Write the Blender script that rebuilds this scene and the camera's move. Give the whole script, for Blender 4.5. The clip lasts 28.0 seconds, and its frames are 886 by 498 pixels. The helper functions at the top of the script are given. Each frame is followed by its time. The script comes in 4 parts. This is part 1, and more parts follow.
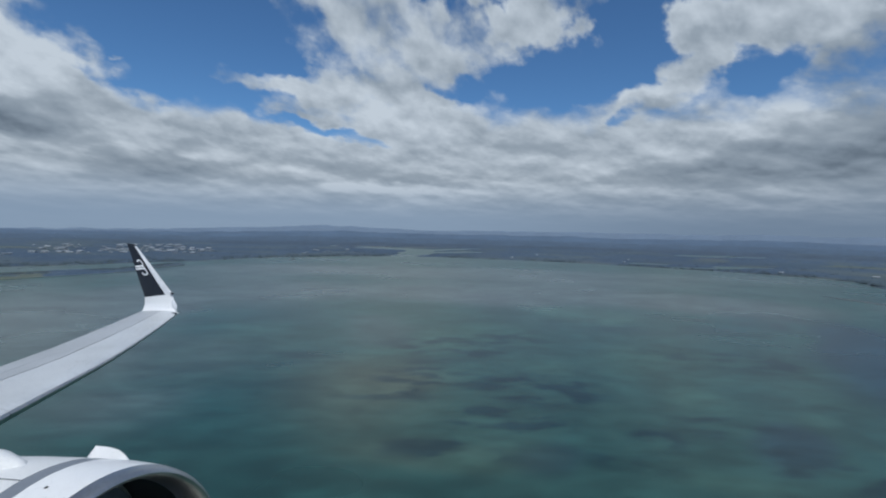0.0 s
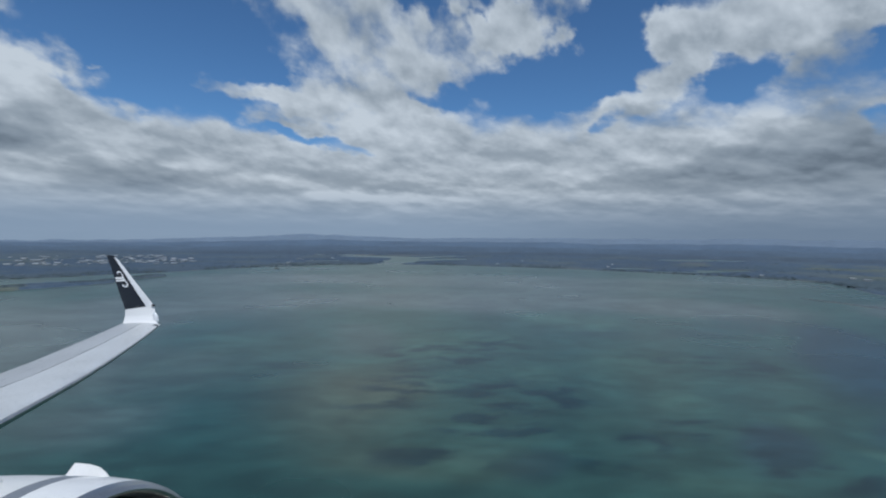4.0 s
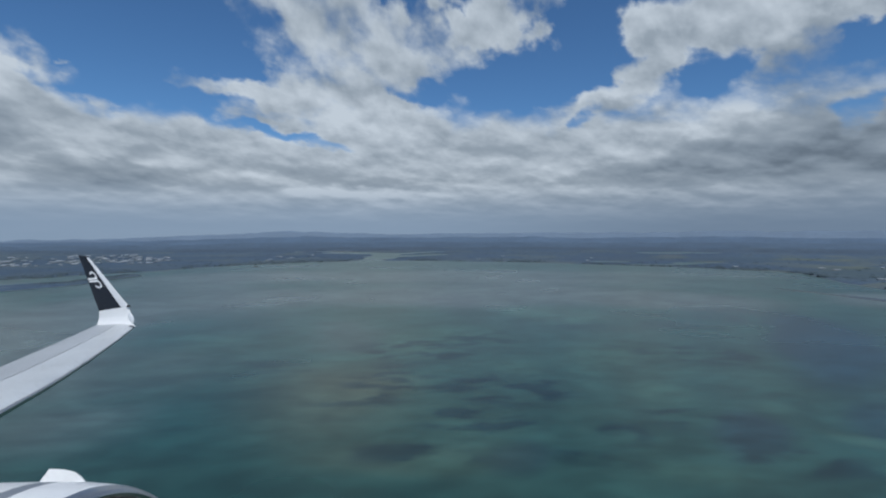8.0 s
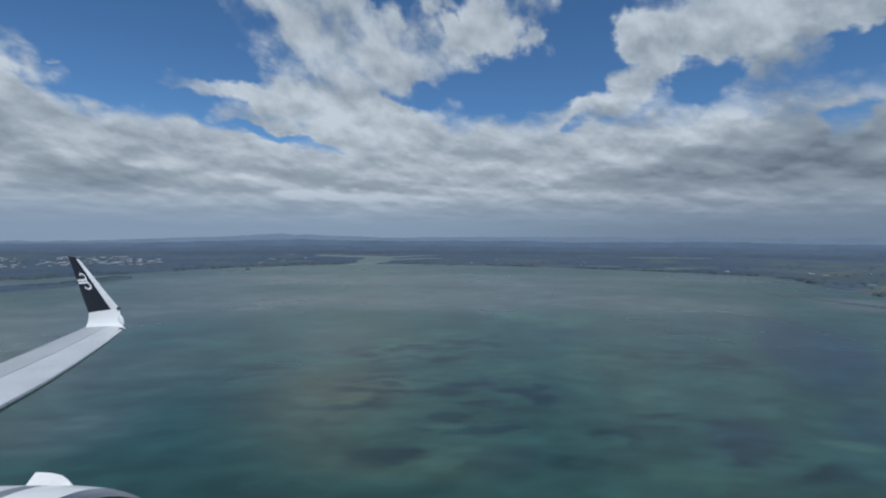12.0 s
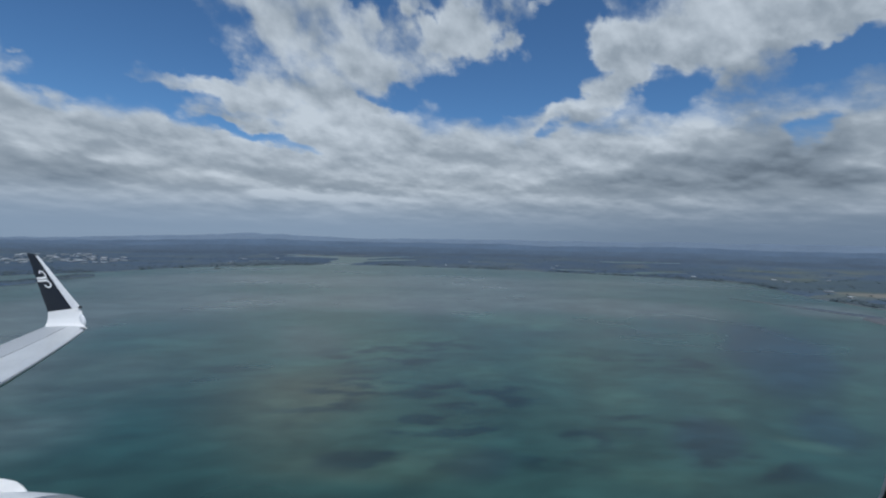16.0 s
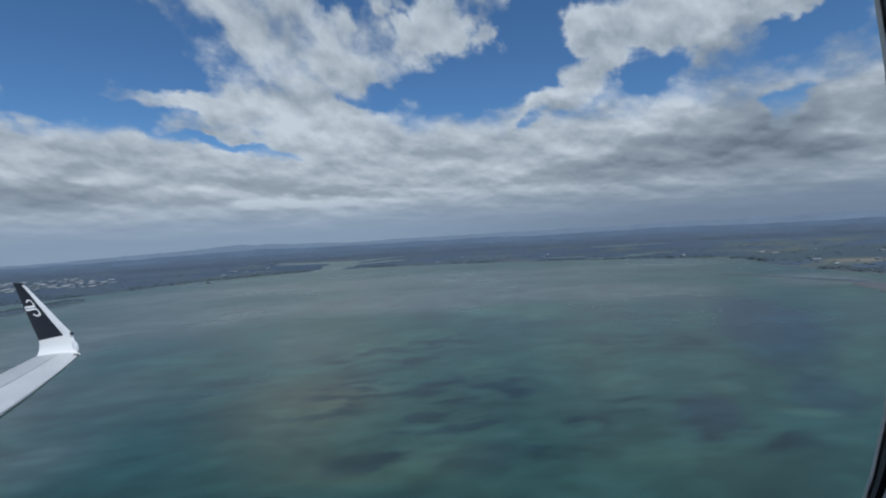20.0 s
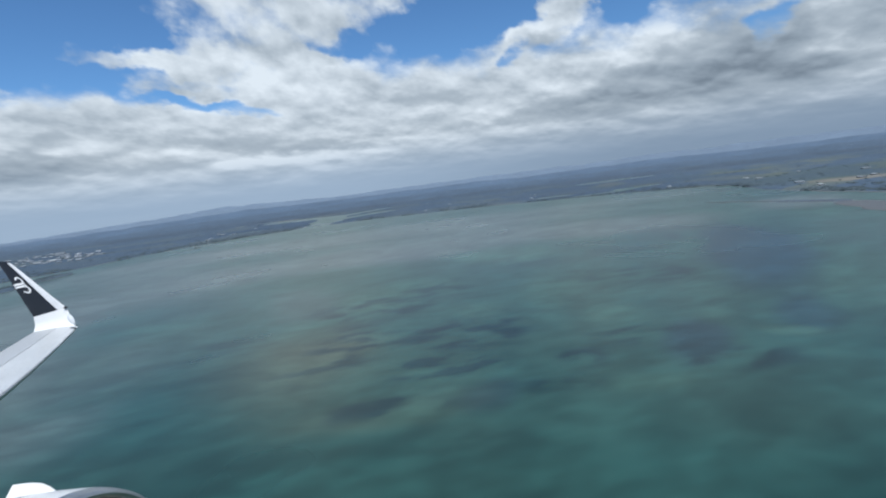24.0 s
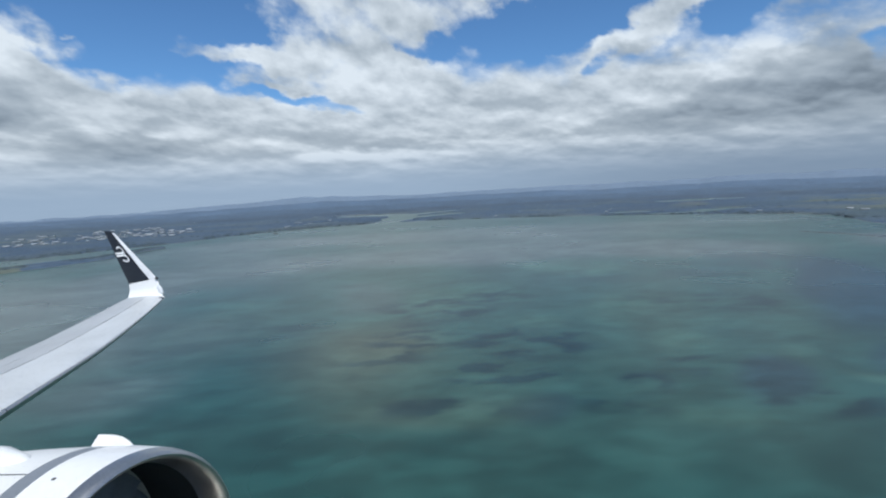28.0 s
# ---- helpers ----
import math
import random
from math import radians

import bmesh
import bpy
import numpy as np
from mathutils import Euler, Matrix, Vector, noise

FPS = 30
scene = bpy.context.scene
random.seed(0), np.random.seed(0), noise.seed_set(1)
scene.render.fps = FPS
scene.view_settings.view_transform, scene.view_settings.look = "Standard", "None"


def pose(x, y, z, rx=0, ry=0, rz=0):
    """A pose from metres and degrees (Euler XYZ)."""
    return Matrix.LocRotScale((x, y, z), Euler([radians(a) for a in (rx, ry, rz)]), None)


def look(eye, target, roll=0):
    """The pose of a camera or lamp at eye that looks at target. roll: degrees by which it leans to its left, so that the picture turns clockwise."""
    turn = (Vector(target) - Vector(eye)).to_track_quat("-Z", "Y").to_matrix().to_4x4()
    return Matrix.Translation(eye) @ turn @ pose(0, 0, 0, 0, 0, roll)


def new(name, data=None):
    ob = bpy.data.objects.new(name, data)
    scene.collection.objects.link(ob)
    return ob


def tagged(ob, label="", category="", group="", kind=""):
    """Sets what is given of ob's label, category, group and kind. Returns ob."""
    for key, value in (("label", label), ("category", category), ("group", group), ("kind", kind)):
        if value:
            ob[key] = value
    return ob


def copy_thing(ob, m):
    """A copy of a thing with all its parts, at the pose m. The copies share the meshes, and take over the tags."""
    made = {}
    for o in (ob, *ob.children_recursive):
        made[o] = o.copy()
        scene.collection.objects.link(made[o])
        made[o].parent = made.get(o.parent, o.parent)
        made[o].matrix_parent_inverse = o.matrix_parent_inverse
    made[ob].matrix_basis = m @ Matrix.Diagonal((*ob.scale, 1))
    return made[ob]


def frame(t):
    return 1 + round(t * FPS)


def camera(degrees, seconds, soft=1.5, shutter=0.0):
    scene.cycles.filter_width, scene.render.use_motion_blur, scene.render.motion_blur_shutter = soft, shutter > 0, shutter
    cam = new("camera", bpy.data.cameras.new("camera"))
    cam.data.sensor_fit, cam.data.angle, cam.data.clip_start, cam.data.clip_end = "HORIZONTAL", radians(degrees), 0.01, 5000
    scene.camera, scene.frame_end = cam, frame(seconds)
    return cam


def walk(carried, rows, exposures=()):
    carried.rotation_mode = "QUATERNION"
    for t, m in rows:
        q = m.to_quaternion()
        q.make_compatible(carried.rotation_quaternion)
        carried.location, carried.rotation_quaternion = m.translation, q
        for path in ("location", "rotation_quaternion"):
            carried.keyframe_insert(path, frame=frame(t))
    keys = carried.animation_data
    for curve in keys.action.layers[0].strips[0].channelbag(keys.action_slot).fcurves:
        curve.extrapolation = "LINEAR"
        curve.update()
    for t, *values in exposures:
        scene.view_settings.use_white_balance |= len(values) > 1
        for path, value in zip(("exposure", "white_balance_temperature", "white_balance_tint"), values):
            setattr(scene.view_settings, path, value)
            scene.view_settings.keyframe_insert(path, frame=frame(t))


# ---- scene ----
# The aeroplane hangs 80 m over the harbour; x runs along the coast, y away from the window.
EYE = 80.0
cam = camera(82.1, 28.0, soft=2.1)
walk(cam, [
    (0, pose(-0.011, 0.004, EYE + 0.001, 87.92, -1.28, -1.90)),
    (0.5, pose(-0.010, 0.005, EYE + 0.001, 87.78, -0.95, -2.16)),
    (1, pose(-0.010, 0.004, EYE + 0.001, 87.77, -1.12, -2.39)),
    (1.5, pose(-0.011, 0.004, EYE + 0.000, 87.85, -1.10, -2.55)),
    (2, pose(-0.011, 0.003, EYE - 0.001, 87.93, -1.23, -2.82)),
    (2.5, pose(-0.012, 0.003, EYE + 0.000, 88.10, -1.12, -3.06)),
    (3, pose(-0.012, 0.003, EYE + 0.000, 88.34, -1.38, -3.09)),
    (3.5, pose(-0.012, 0.003, EYE + 0.001, 88.59, -1.08, -3.28)),
    (5.5, pose(-0.011, 0.004, EYE + 0.003, 88.98, 0.54, -4.37)),
    (6, pose(-0.011, 0.004, EYE + 0.003, 88.92, 0.62, -4.72)),
    (6.5, pose(-0.011, 0.004, EYE + 0.003, 88.76, 0.51, -5.12)),
    (7, pose(-0.012, 0.004, EYE + 0.003, 88.56, 0.58, -5.49)),
    (7.5, pose(-0.011, 0.004, EYE + 0.003, 88.36, 0.72, -5.53)),
    (8, pose(-0.011, 0.004, EYE + 0.002, 88.29, 0.08, -5.73)),
    (8.5, pose(-0.011, 0.004, EYE + 0.000, 88.20, -0.64, -6.05)),
    (9, pose(-0.011, 0.003, EYE + 0.000, 88.23, -0.56, -6.06)),
    (9.5, pose(-0.012, 0.003, EYE + 0.000, 87.97, -0.70, -6.09)),
    (10, pose(-0.012, 0.003, EYE - 0.001, 87.65, -0.18, -6.24)),
    (10.5, pose(-0.012, 0.002, EYE - 0.001, 87.40, -0.52, -6.33)),
    (11, pose(-0.012, 0.002, EYE - 0.001, 87.97, -0.44, -6.35)),
    (11.5, pose(-0.012, 0.002, EYE - 0.001, 88.04, -0.54, -6.40)),
    (12, pose(-0.011, 0.002, EYE - 0.004, 88.70, -0.31, -6.48)),
    (12.5, pose(-0.013, 0.002, EYE - 0.001, 89.05, -0.77, -6.79)),
    (14.5, pose(-0.004, -0.000, EYE - 0.004, 89.17, -1.73, -8.39)),
    (15, pose(-0.005, -0.000, EYE - 0.002, 89.12, -1.40, -8.84)),
    (15.5, pose(-0.005, -0.000, EYE - 0.002, 89.11, -0.74, -9.11)),
    (16, pose(-0.005, -0.000, EYE - 0.002, 88.96, -1.17, -9.34)),
    (16.5, pose(-0.005, -0.000, EYE - 0.002, 89.08, -0.94, -9.52)),
    (17, pose(-0.004, -0.000, EYE - 0.004, 89.06, -1.12, -9.64)),
    (17.5, pose(-0.005, -0.000, EYE - 0.002, 88.77, -1.06, -9.60)),
    (18, pose(-0.005, -0.000, EYE - 0.001, 88.97, -0.62, -9.89)),
    (18.5, pose(-0.005, 0.000, EYE + 0.000, 89.01, -0.10, -9.97)),
    (19, pose(-0.003, 0.000, EYE + 0.001, 89.08, 0.69, -10.08)),
    (19.5, pose(-0.002, 0.000, EYE + 0.002, 89.16, 1.96, -10.28)),
    (20, pose(-0.002, 0.000, EYE + 0.003, 88.61, 3.18, -10.48)),
    (20.5, pose(-0.004, 0.001, EYE + 0.004, 87.78, 4.21, -10.83)),
    (21, pose(-0.009, 0.002, EYE + 0.004, 86.33, 4.55, -11.15)),
    (21.5, pose(-0.011, 0.003, EYE + 0.005, 85.72, 5.54, -11.40)),
    (23.5, pose(-0.018, 0.005, EYE + 0.006, 82.95, 7.08, -11.78)),
    (24, pose(-0.022, 0.006, EYE + 0.006, 82.58, 7.08, -12.04)),
    (24.5, pose(-0.025, 0.007, EYE + 0.007, 82.40, 7.18, -12.14)),
    (25, pose(-0.029, 0.008, EYE + 0.008, 82.22, 7.28, -12.28)),
    (25.5, pose(-0.029, 0.009, EYE + 0.007, 82.44, 7.53, -12.19)),
    (26, pose(-0.028, 0.009, EYE + 0.007, 82.12, 6.33, -12.18)),
    (26.5, pose(-0.028, 0.009, EYE + 0.007, 82.09, 5.83, -12.21)),
    (27, pose(-0.029, 0.008, EYE + 0.007, 82.02, 4.19, -9.20)),
    (27.5, pose(-0.026, 0.011, EYE + 0.007, 81.70, 3.36, -5.15)),
    (28, pose(-0.026, 0.011, EYE + 0.008, 83.70, 2.93, -3.96)),
], exposures=[(0, -0.45, 5760, 7), (18, -0.48, 5760, 7), (21, -0.36, 5760, 7), (24, 0.03, 5900, 7), (28, -0.01, 5900, 7)])

# ---- light ----
SUN_EL, SUN_AZ = radians(58), radians(165)


def sky_world():
    w = bpy.data.worlds.new("sky")
    scene.world = w
    w.use_nodes = True
    nt = w.node_tree
    nt.nodes.clear()
    N, L = nt.nodes.new, nt.links.new

    def put(sock, val):
        if isinstance(val, bpy.types.NodeSocket):
            L(val, sock)
        else:
            sock.default_value = val

    def math_(op, a, b=0.0, c=0.0, clamp=False):
        n = N("ShaderNodeMath")
        n.operation, n.use_clamp = op, clamp
        for s, val in zip(n.inputs, (a, b, c)):
            put(s, val)
        return n.outputs[0]

    def vec(op, a, b=None):
        n = N("ShaderNodeVectorMath")
        n.operation = op
        put(n.inputs[0], a)
        if b is not None:
            put(n.inputs[3 if op == "SCALE" else 1], b)
        return n.outputs[0]

    def ramp(val, lo, hi, a=0.0, b=1.0):
        n = N("ShaderNodeMapRange")
        n.interpolation_type = "SMOOTHSTEP"
        for k, s in enumerate((val, lo, hi, a, b)):
            put(n.inputs[k], s)
        return n.outputs[0]

    def comb(x, y, z=0.0):
        n = N("ShaderNodeCombineXYZ")
        for s, val in zip(n.inputs, (x, y, z)):
            put(s, val)
        return n.outputs[0]

    def fbm(v, scale, detail=8.0, rough=0.55):
        n = N("ShaderNodeTexNoise")
        put(n.inputs["Vector"], v)
        n.inputs["Scale"].default_value, n.inputs["Detail"].default_value, n.inputs["Roughness"].default_value = scale, detail, rough
        return n.outputs

    def blob(p, az, el, half_az, half_el, lean=0.0):
        m = N("ShaderNodeMapping")
        m.vector_type = "TEXTURE"
        put(m.inputs[0], p)
        m.inputs["Location"].default_value = (az, el, 0)
        m.inputs["Rotation"].default_value = (0, 0, radians(lean))
        m.inputs["Scale"].default_value = (half_az, half_el, 1)
        g = N("ShaderNodeTexGradient")
        g.gradient_type = "SPHERICAL"
        L(m.outputs[0], g.inputs[0])
        return ramp(g.outputs["Fac"], 0.0, 0.75)

    def mix(f, a, b):
        n = N("ShaderNodeMix")
        n.data_type = "RGBA"
        put(n.inputs[0], f)
        put(n.inputs[6], a)
        put(n.inputs[7], b)
        return n.outputs[2]

    way = N("ShaderNodeTexCoord").outputs["Generated"]
    sep = N("ShaderNodeSeparateXYZ")
    L(way, sep.inputs[0])
    x, y, z = sep.outputs
    az = math_("MULTIPLY", math_("ARCTAN2", x, y), 57.2958)
    el = math_("MULTIPLY", math_("ARCSINE", z), 57.2958)
    # sizes shrink towards the horizon: logarithmic height, bearing scaled alike
    rise = math_("LOGARITHM", math_("ADD", math_("MAXIMUM", el, 0.0), 4.0), 2.71828)
    lean = math_("MULTIPLY", az, 0.008)
    near = math_("MULTIPLY", math_("MAXIMUM", el, 1.0), 0.07, 0.0)

    def field(up):
        return comb(math_("MULTIPLY", az, 0.078), math_("MULTIPLY", math_("ADD", math_("ADD", rise, lean), up), 2.1), 0.0)

    here, above, far_above = field(0.0), field(0.06), field(0.13)
    wisp = vec("SUBTRACT", fbm(here, 3.0, 8.0, 0.56)["Color"], (0.5, 0.5, 0.5))
    broad = vec("SUBTRACT", fbm(here, 1.1, 3.0, 0.5)["Color"], (0.5, 0.5, 0.5))
    p = vec("ADD", comb(az, el, 0.0), vec("SCALE", vec("MULTIPLY", wisp, (9.0, 5.0, 0.0)), near))
    p = vec("ADD", p, vec("SCALE", vec("MULTIPLY", broad, (5.0, 2.0, 0.0)), near))

    def billow(at_, scale):
        n = N("ShaderNodeTexVoronoi")
        n.feature, n.normalize = "SMOOTH_F1", True
        put(n.inputs["Vector"], vec("ADD", at_, vec("SCALE", wisp, 0.2)))
        n.inputs["Scale"].default_value, n.inputs["Detail"].default_value, n.inputs["Roughness"].default_value = scale, 3.0, 0.5
        n.inputs["Smoothness"].default_value = 0.6
        return math_("SUBTRACT", 0.92, math_("MULTIPLY", n.outputs["Distance"], 1.5))

    def density(at_):
        d = math_("MULTIPLY", fbm(at_, 2.6, 9.0, 0.57)["Fac"], 0.52)
        return math_("MULTIPLY_ADD", billow(at_, 3.4), 0.48, d)

    body, body_up = density(here), density(above)
    swell, swell_up = fbm(here, 1.9, 4.0, 0.5)["Fac"], fbm(far_above, 1.9, 4.0, 0.5)["Fac"]
    # thick clouds low down, breaking up overhead; then the large banks and gaps
    cover = ramp(el, 9.5, 14.5, 1.3, 0.40)
    for a, e, ha, he, lean_, amount in CLOUD_BANKS + CLOUD_STREAKS:
        cover = math_("MULTIPLY_ADD", blob(p, a, e, ha * 1.25, he * 1.25, lean_), amount, cover)
    cover = math_("ADD", cover, math_("MULTIPLY", math_("SUBTRACT", body, 0.5), ramp(el, 9.0, 15.0, 1.6, 2.6)))
    alpha = ramp(cover, 0.08, 1.08)
    # sunlit tops, grey undersides
    lit = math_("MULTIPLY", math_("SUBTRACT", body, body_up), 0.85)
    lit = math_("MULTIPLY_ADD", math_("SUBTRACT", swell, swell_up), 0.75, lit)
    fine, fine_up = fbm(here, 4.6, 4.0, 0.5)["Fac"], fbm(field(0.035), 4.6, 4.0, 0.5)["Fac"]
    lit = math_("MULTIPLY_ADD", math_("SUBTRACT", fine, fine_up), 0.30, lit)
    thick = ramp(cover, 0.7, 1.4)
    light = math_("SUBTRACT", math_("ADD", ramp(el, 6.0, 14.0, 0.83, 0.82), lit), math_("MULTIPLY", thick, 0.10))
    for a, e, ha, he, lean_, amount in CLOUD_SHADES:
        light = math_("MULTIPLY_ADD", blob(p, a, e, ha * 1.3, he * 1.3, lean_), amount, light)
    n = N("ShaderNodeValToRGB")
    L(light, n.inputs[0])
    r = n.color_ramp
    r.elements[0].position, r.elements[0].color = 0.08, (0.20, 0.235, 0.275, 1)
    r.elements[1].position, r.elements[1].color = 1.0, (0.80, 0.82, 0.84, 1)
    for pos, col in ((0.34, (0.325, 0.365, 0.41, 1)), (0.62, (0.45, 0.487, 0.525, 1))):
        r.elements.new(pos).color = col
    hazy = ramp(el, 0.6, 6.2, 0.97, 0.0)
    haze = mix(ramp(az, -5.0, 40.0), (0.352, 0.430, 0.535, 1), (0.236, 0.297, 0.382, 1))
    cloud = mix(hazy, n.outputs[0], haze)
    alpha = math_("MAXIMUM", alpha, ramp(el, 2.5, 8.0, 1.0, 0.0))
    sky = N("ShaderNodeTexSky")
    sky.sky_type, sky.sun_disc, sky.sun_elevation, sky.sun_rotation = "NISHITA", False, SUN_EL, SUN_AZ
    sky.altitude, sky.air_density, sky.dust_density, sky.ozone_density = 1500, 1.0, 0.0, 4.0
    blue, white, both, out = N("ShaderNodeBackground"), N("ShaderNodeBackground"), N("ShaderNodeMixShader"), N("ShaderNodeOutputWorld")
    put(blue.inputs[0], vec("MULTIPLY", sky.outputs[0], (0.78, 0.95, 1.04)))
    blue.inputs[1].default_value = 0.112
    put(white.inputs[0], cloud)
    white.inputs[1].default_value = 1.0
    put(both.inputs[0], alpha)
    L(blue.outputs[0], both.inputs[1])
    L(white.outputs[0], both.inputs[2])
    L(both.outputs[0], out.inputs[0])


# bearing, height above the horizon, half sizes (degrees), lean, amount of cloud
CLOUD_BANKS = [
    (-25.1, 18.0, 11.8, 5.8, -6, -1.00), (-17.6, 12.2, 5.6, 1.7, -8, -0.75), (-9.8, 10.2, 6.6, 1.0, -10, -0.90), (-27.3, 12.1, 6.2, 1.5, -8, -0.50), (16.5, 17.2, 10.6, 3.8, 6, -1.00), (21.5, 21.9, 5.5, 4.7, -30, -0.90), (4.5, 24.0, 2.5, 4.4, 20, -0.50), (21.1, 12.1, 1.9, 1.5, 20, -0.60), (34.2, 15.5, 3.6, 2.4, -5, -0.80), (45.2, 10.4, 2.9, 1.6, 28, -0.80), (47.7, 16.6, 3.7, 1.8, 12, -0.85), (3.8, 15.3, 3.8, 1.0, -5, -0.40), (-17.6, 17.8, 3.6, 2.3, -20, -0.40)]
CLOUD_STREAKS = [
    (-7.2, 20.6, 13.5, 3.7, -40, 0.60), (-2.3, 24.2, 9.2, 3.1, -30, 0.50), (-17.6, 15.1, 7.6, 1.5, -12, 0.95), (-15.5, 12.3, 5.8, 1.0, -8, 0.70), (-4.8, 13.8, 10.8, 2.8, -10, 0.70), (10.2, 21.3, 7.0, 3.8, -10, 1.00), (1.3, 18.4, 6.9, 2.5, -15, 0.60), (28.2, 18.3, 4.5, 3.9, -10, 0.90), (38.5, 20.2, 11.6, 5.0, 4, 0.95), (46.9, 20.4, 4.8, 2.0, 20, 0.60), (19.7, 25.3, 2.5, 0.8, 0, 0.60), (22.7, 14.3, 6.6, 1.9, 10, 0.70), (-25.6, 19.1, 1.6, 0.7, -18, 0.55), (-30.2, 15.0, 1.0, 0.4, -8, 0.50), (-28.1, 12.0, 1.6, 0.7, -25, 0.40), (-41.0, 12.5, 9.0, 6.5, 8, 1.00), (-36.0, 12.0, 5.0, 3.0, 0, 0.60)]
CLOUD_SHADES = [
    (46.9, 11.8, 10.3, 8.5, 0, -0.20), (39.0, 8.7, 12.4, 5.0, 0, -0.12), (-26.0, 5.7, 5.5, 1.4, 0, -0.38), (-31.6, 6.0, 2.2, 1.5, 0, -0.25), (32.3, 6.7, 11.3, 2.1, 3, -0.34), (44.4, 5.7, 7.2, 2.6, 0, -0.22), (-4.8, 6.0, 6.6, 0.9, 0, -0.18), (41.3, 15.7, 5.5, 2.2, 15, -0.20), (33.4, 11.2, 5.8, 1.9, 8, 0.30), (-4.8, 13.2, 12.0, 2.8, -10, 0.16), (-3.0, 4.4, 10.3, 0.7, 0, 0.30), (21.4, 14.1, 4.2, 1.5, 20, 0.20), (49.2, 9.1, 2.2, 1.9, 20, 0.22), (36.6, 21.0, 9.5, 3.9, 0, 0.12), (-40.0, 8.6, 8.0, 1.7, 0, -0.38), (-39.0, 14.0, 7.0, 3.0, 0, 0.25)]
sky_world()

sun = new("sun", bpy.data.lights.new("sun", "SUN"))
sun.data.energy, sun.data.angle, sun.data.color = 4.3, radians(0.6), (1.0, 0.93, 0.84)
sun.matrix_world = look((math.sin(SUN_AZ) * math.cos(SUN_EL) * 900, math.cos(SUN_AZ) * math.cos(SUN_EL) * 900, math.sin(SUN_EL) * 900), (0, 0, 0))


# ---- materials ----
def material(name):
    m = bpy.data.materials.new(name)
    m.use_nodes = True
    nt = m.node_tree
    return m, nt, nt.nodes["Principled BSDF"]


def plain(name, color, rough=0.5, metal=0.0, grain=0.06, scale=3.0, bump=0.0, fine=40.0, coat=0.0):
    """Paint, metal or plastic with a slow stain, a fine grain and a little relief."""
    m, nt, b = material(name)
    N, L = nt.nodes.new, nt.links.new
    tc = N("ShaderNodeTexCoord")
    n1, n2 = N("ShaderNodeTexNoise"), N("ShaderNodeTexNoise")
    for n, s in ((n1, scale), (n2, fine)):
        L(tc.outputs["Object"], n.inputs["Vector"])
        n.inputs["Scale"].default_value, n.inputs["Detail"].default_value = s, 6.0
    add = N("ShaderNodeMath")
    add.operation = "ADD"
    L(n1.outputs["Fac"], add.inputs[0])
    L(n2.outputs["Fac"], add.inputs[1])
    rg = N("ShaderNodeMapRange")
    L(add.outputs[0], rg.inputs[0])
    rg.inputs[1].default_value, rg.inputs[2].default_value = 0.6, 1.4
    rg.inputs[3].default_value, rg.inputs[4].default_value = 1.0 - 2 * grain, 1.0 + grain
    mul = N("ShaderNodeVectorMath")
    mul.operation = "SCALE"
    mul.inputs[0].default_value = color
    L(rg.outputs[0], mul.inputs[3])
    L(mul.outputs[0], b.inputs["Base Color"])
    rr = N("ShaderNodeMapRange")
    L(n1.outputs["Fac"], rr.inputs[0])
    rr.inputs[3].default_value, rr.inputs[4].default_value = rough * 0.8, min(1.0, rough * 1.25)
    L(rr.outputs[0], b.inputs["Roughness"])
    b.inputs["Metallic"].default_value = metal
    b.inputs["Coat Weight"].default_value = coat
    if bump:
        bp = N("ShaderNodeBump")
        bp.inputs["Strength"].default_value, bp.inputs["Distance"].default_value = bump, 0.01
        L(n2.outputs["Fac"], bp.inputs["Height"])
        L(bp.outputs[0], b.inputs["Normal"])
    return m


WHITE = plain("white_paint", (0.82, 0.82, 0.82), 0.32, grain=0.05, scale=1.2, fine=25, coat=0.2)
# white winglet edge on the shadow side, its shade mixed into the colour
EDGE_GREY = plain("shaded_white_edge", (0.62, 0.63, 0.65), 0.35, grain=0.08, scale=1.5, fine=25, coat=0.1)
WING_GREY = plain("wing_grey_paint", (0.57, 0.585, 0.595), 0.38, grain=0.10, scale=0.8, fine=14, coat=0.1)
# wing grey darkened in its colour where the aft surface turns from the sun
WING_AFT = plain("shaded_aft_panel_grey", (0.42, 0.435, 0.45), 0.42, grain=0.10, scale=0.9, fine=14)
BLACK = plain("black_paint", (0.012, 0.013, 0.016), 0.3, grain=0.2, scale=2, fine=30, coat=0.1)
LIP = plain("bare_aluminium", (0.58, 0.565, 0.545), 0.34, metal=1.0, grain=0.10, scale=4, fine=60)
STRIPE = plain("grey_stripe_paint", (0.20, 0.22, 0.25), 0.4, grain=0.08)
COWL = plain("cowl_white_paint", (0.78, 0.78, 0.77), 0.35, grain=0.07, scale=1.5, coat=0.15)
DUCT = plain("dark_duct", (0.022, 0.024, 0.028), 0.6, grain=0.2)
SEAM = plain("dark_seam", (0.10, 0.11, 0.12), 0.6)
GASKET = plain("black_rubber", (0.018, 0.018, 0.02), 0.7, grain=0.2, scale=30, fine=200, bump=0.1)
TRIM = plain("cabin_trim_plastic", (0.62, 0.64, 0.66), 0.55, grain=0.06, scale=8, fine=260, bump=0.15)
FRAME_GREY = plain("window_frame_paint", (0.62, 0.58, 0.54), 0.6, grain=0.06, scale=12, fine=220, bump=0.1)
# roof white dulled in its colour to stand for haze
ROOF_WHITE = plain("hazed_white_roof", (0.58, 0.60, 0.62), 0.5, grain=0.12, scale=0.05, fine=0.6)
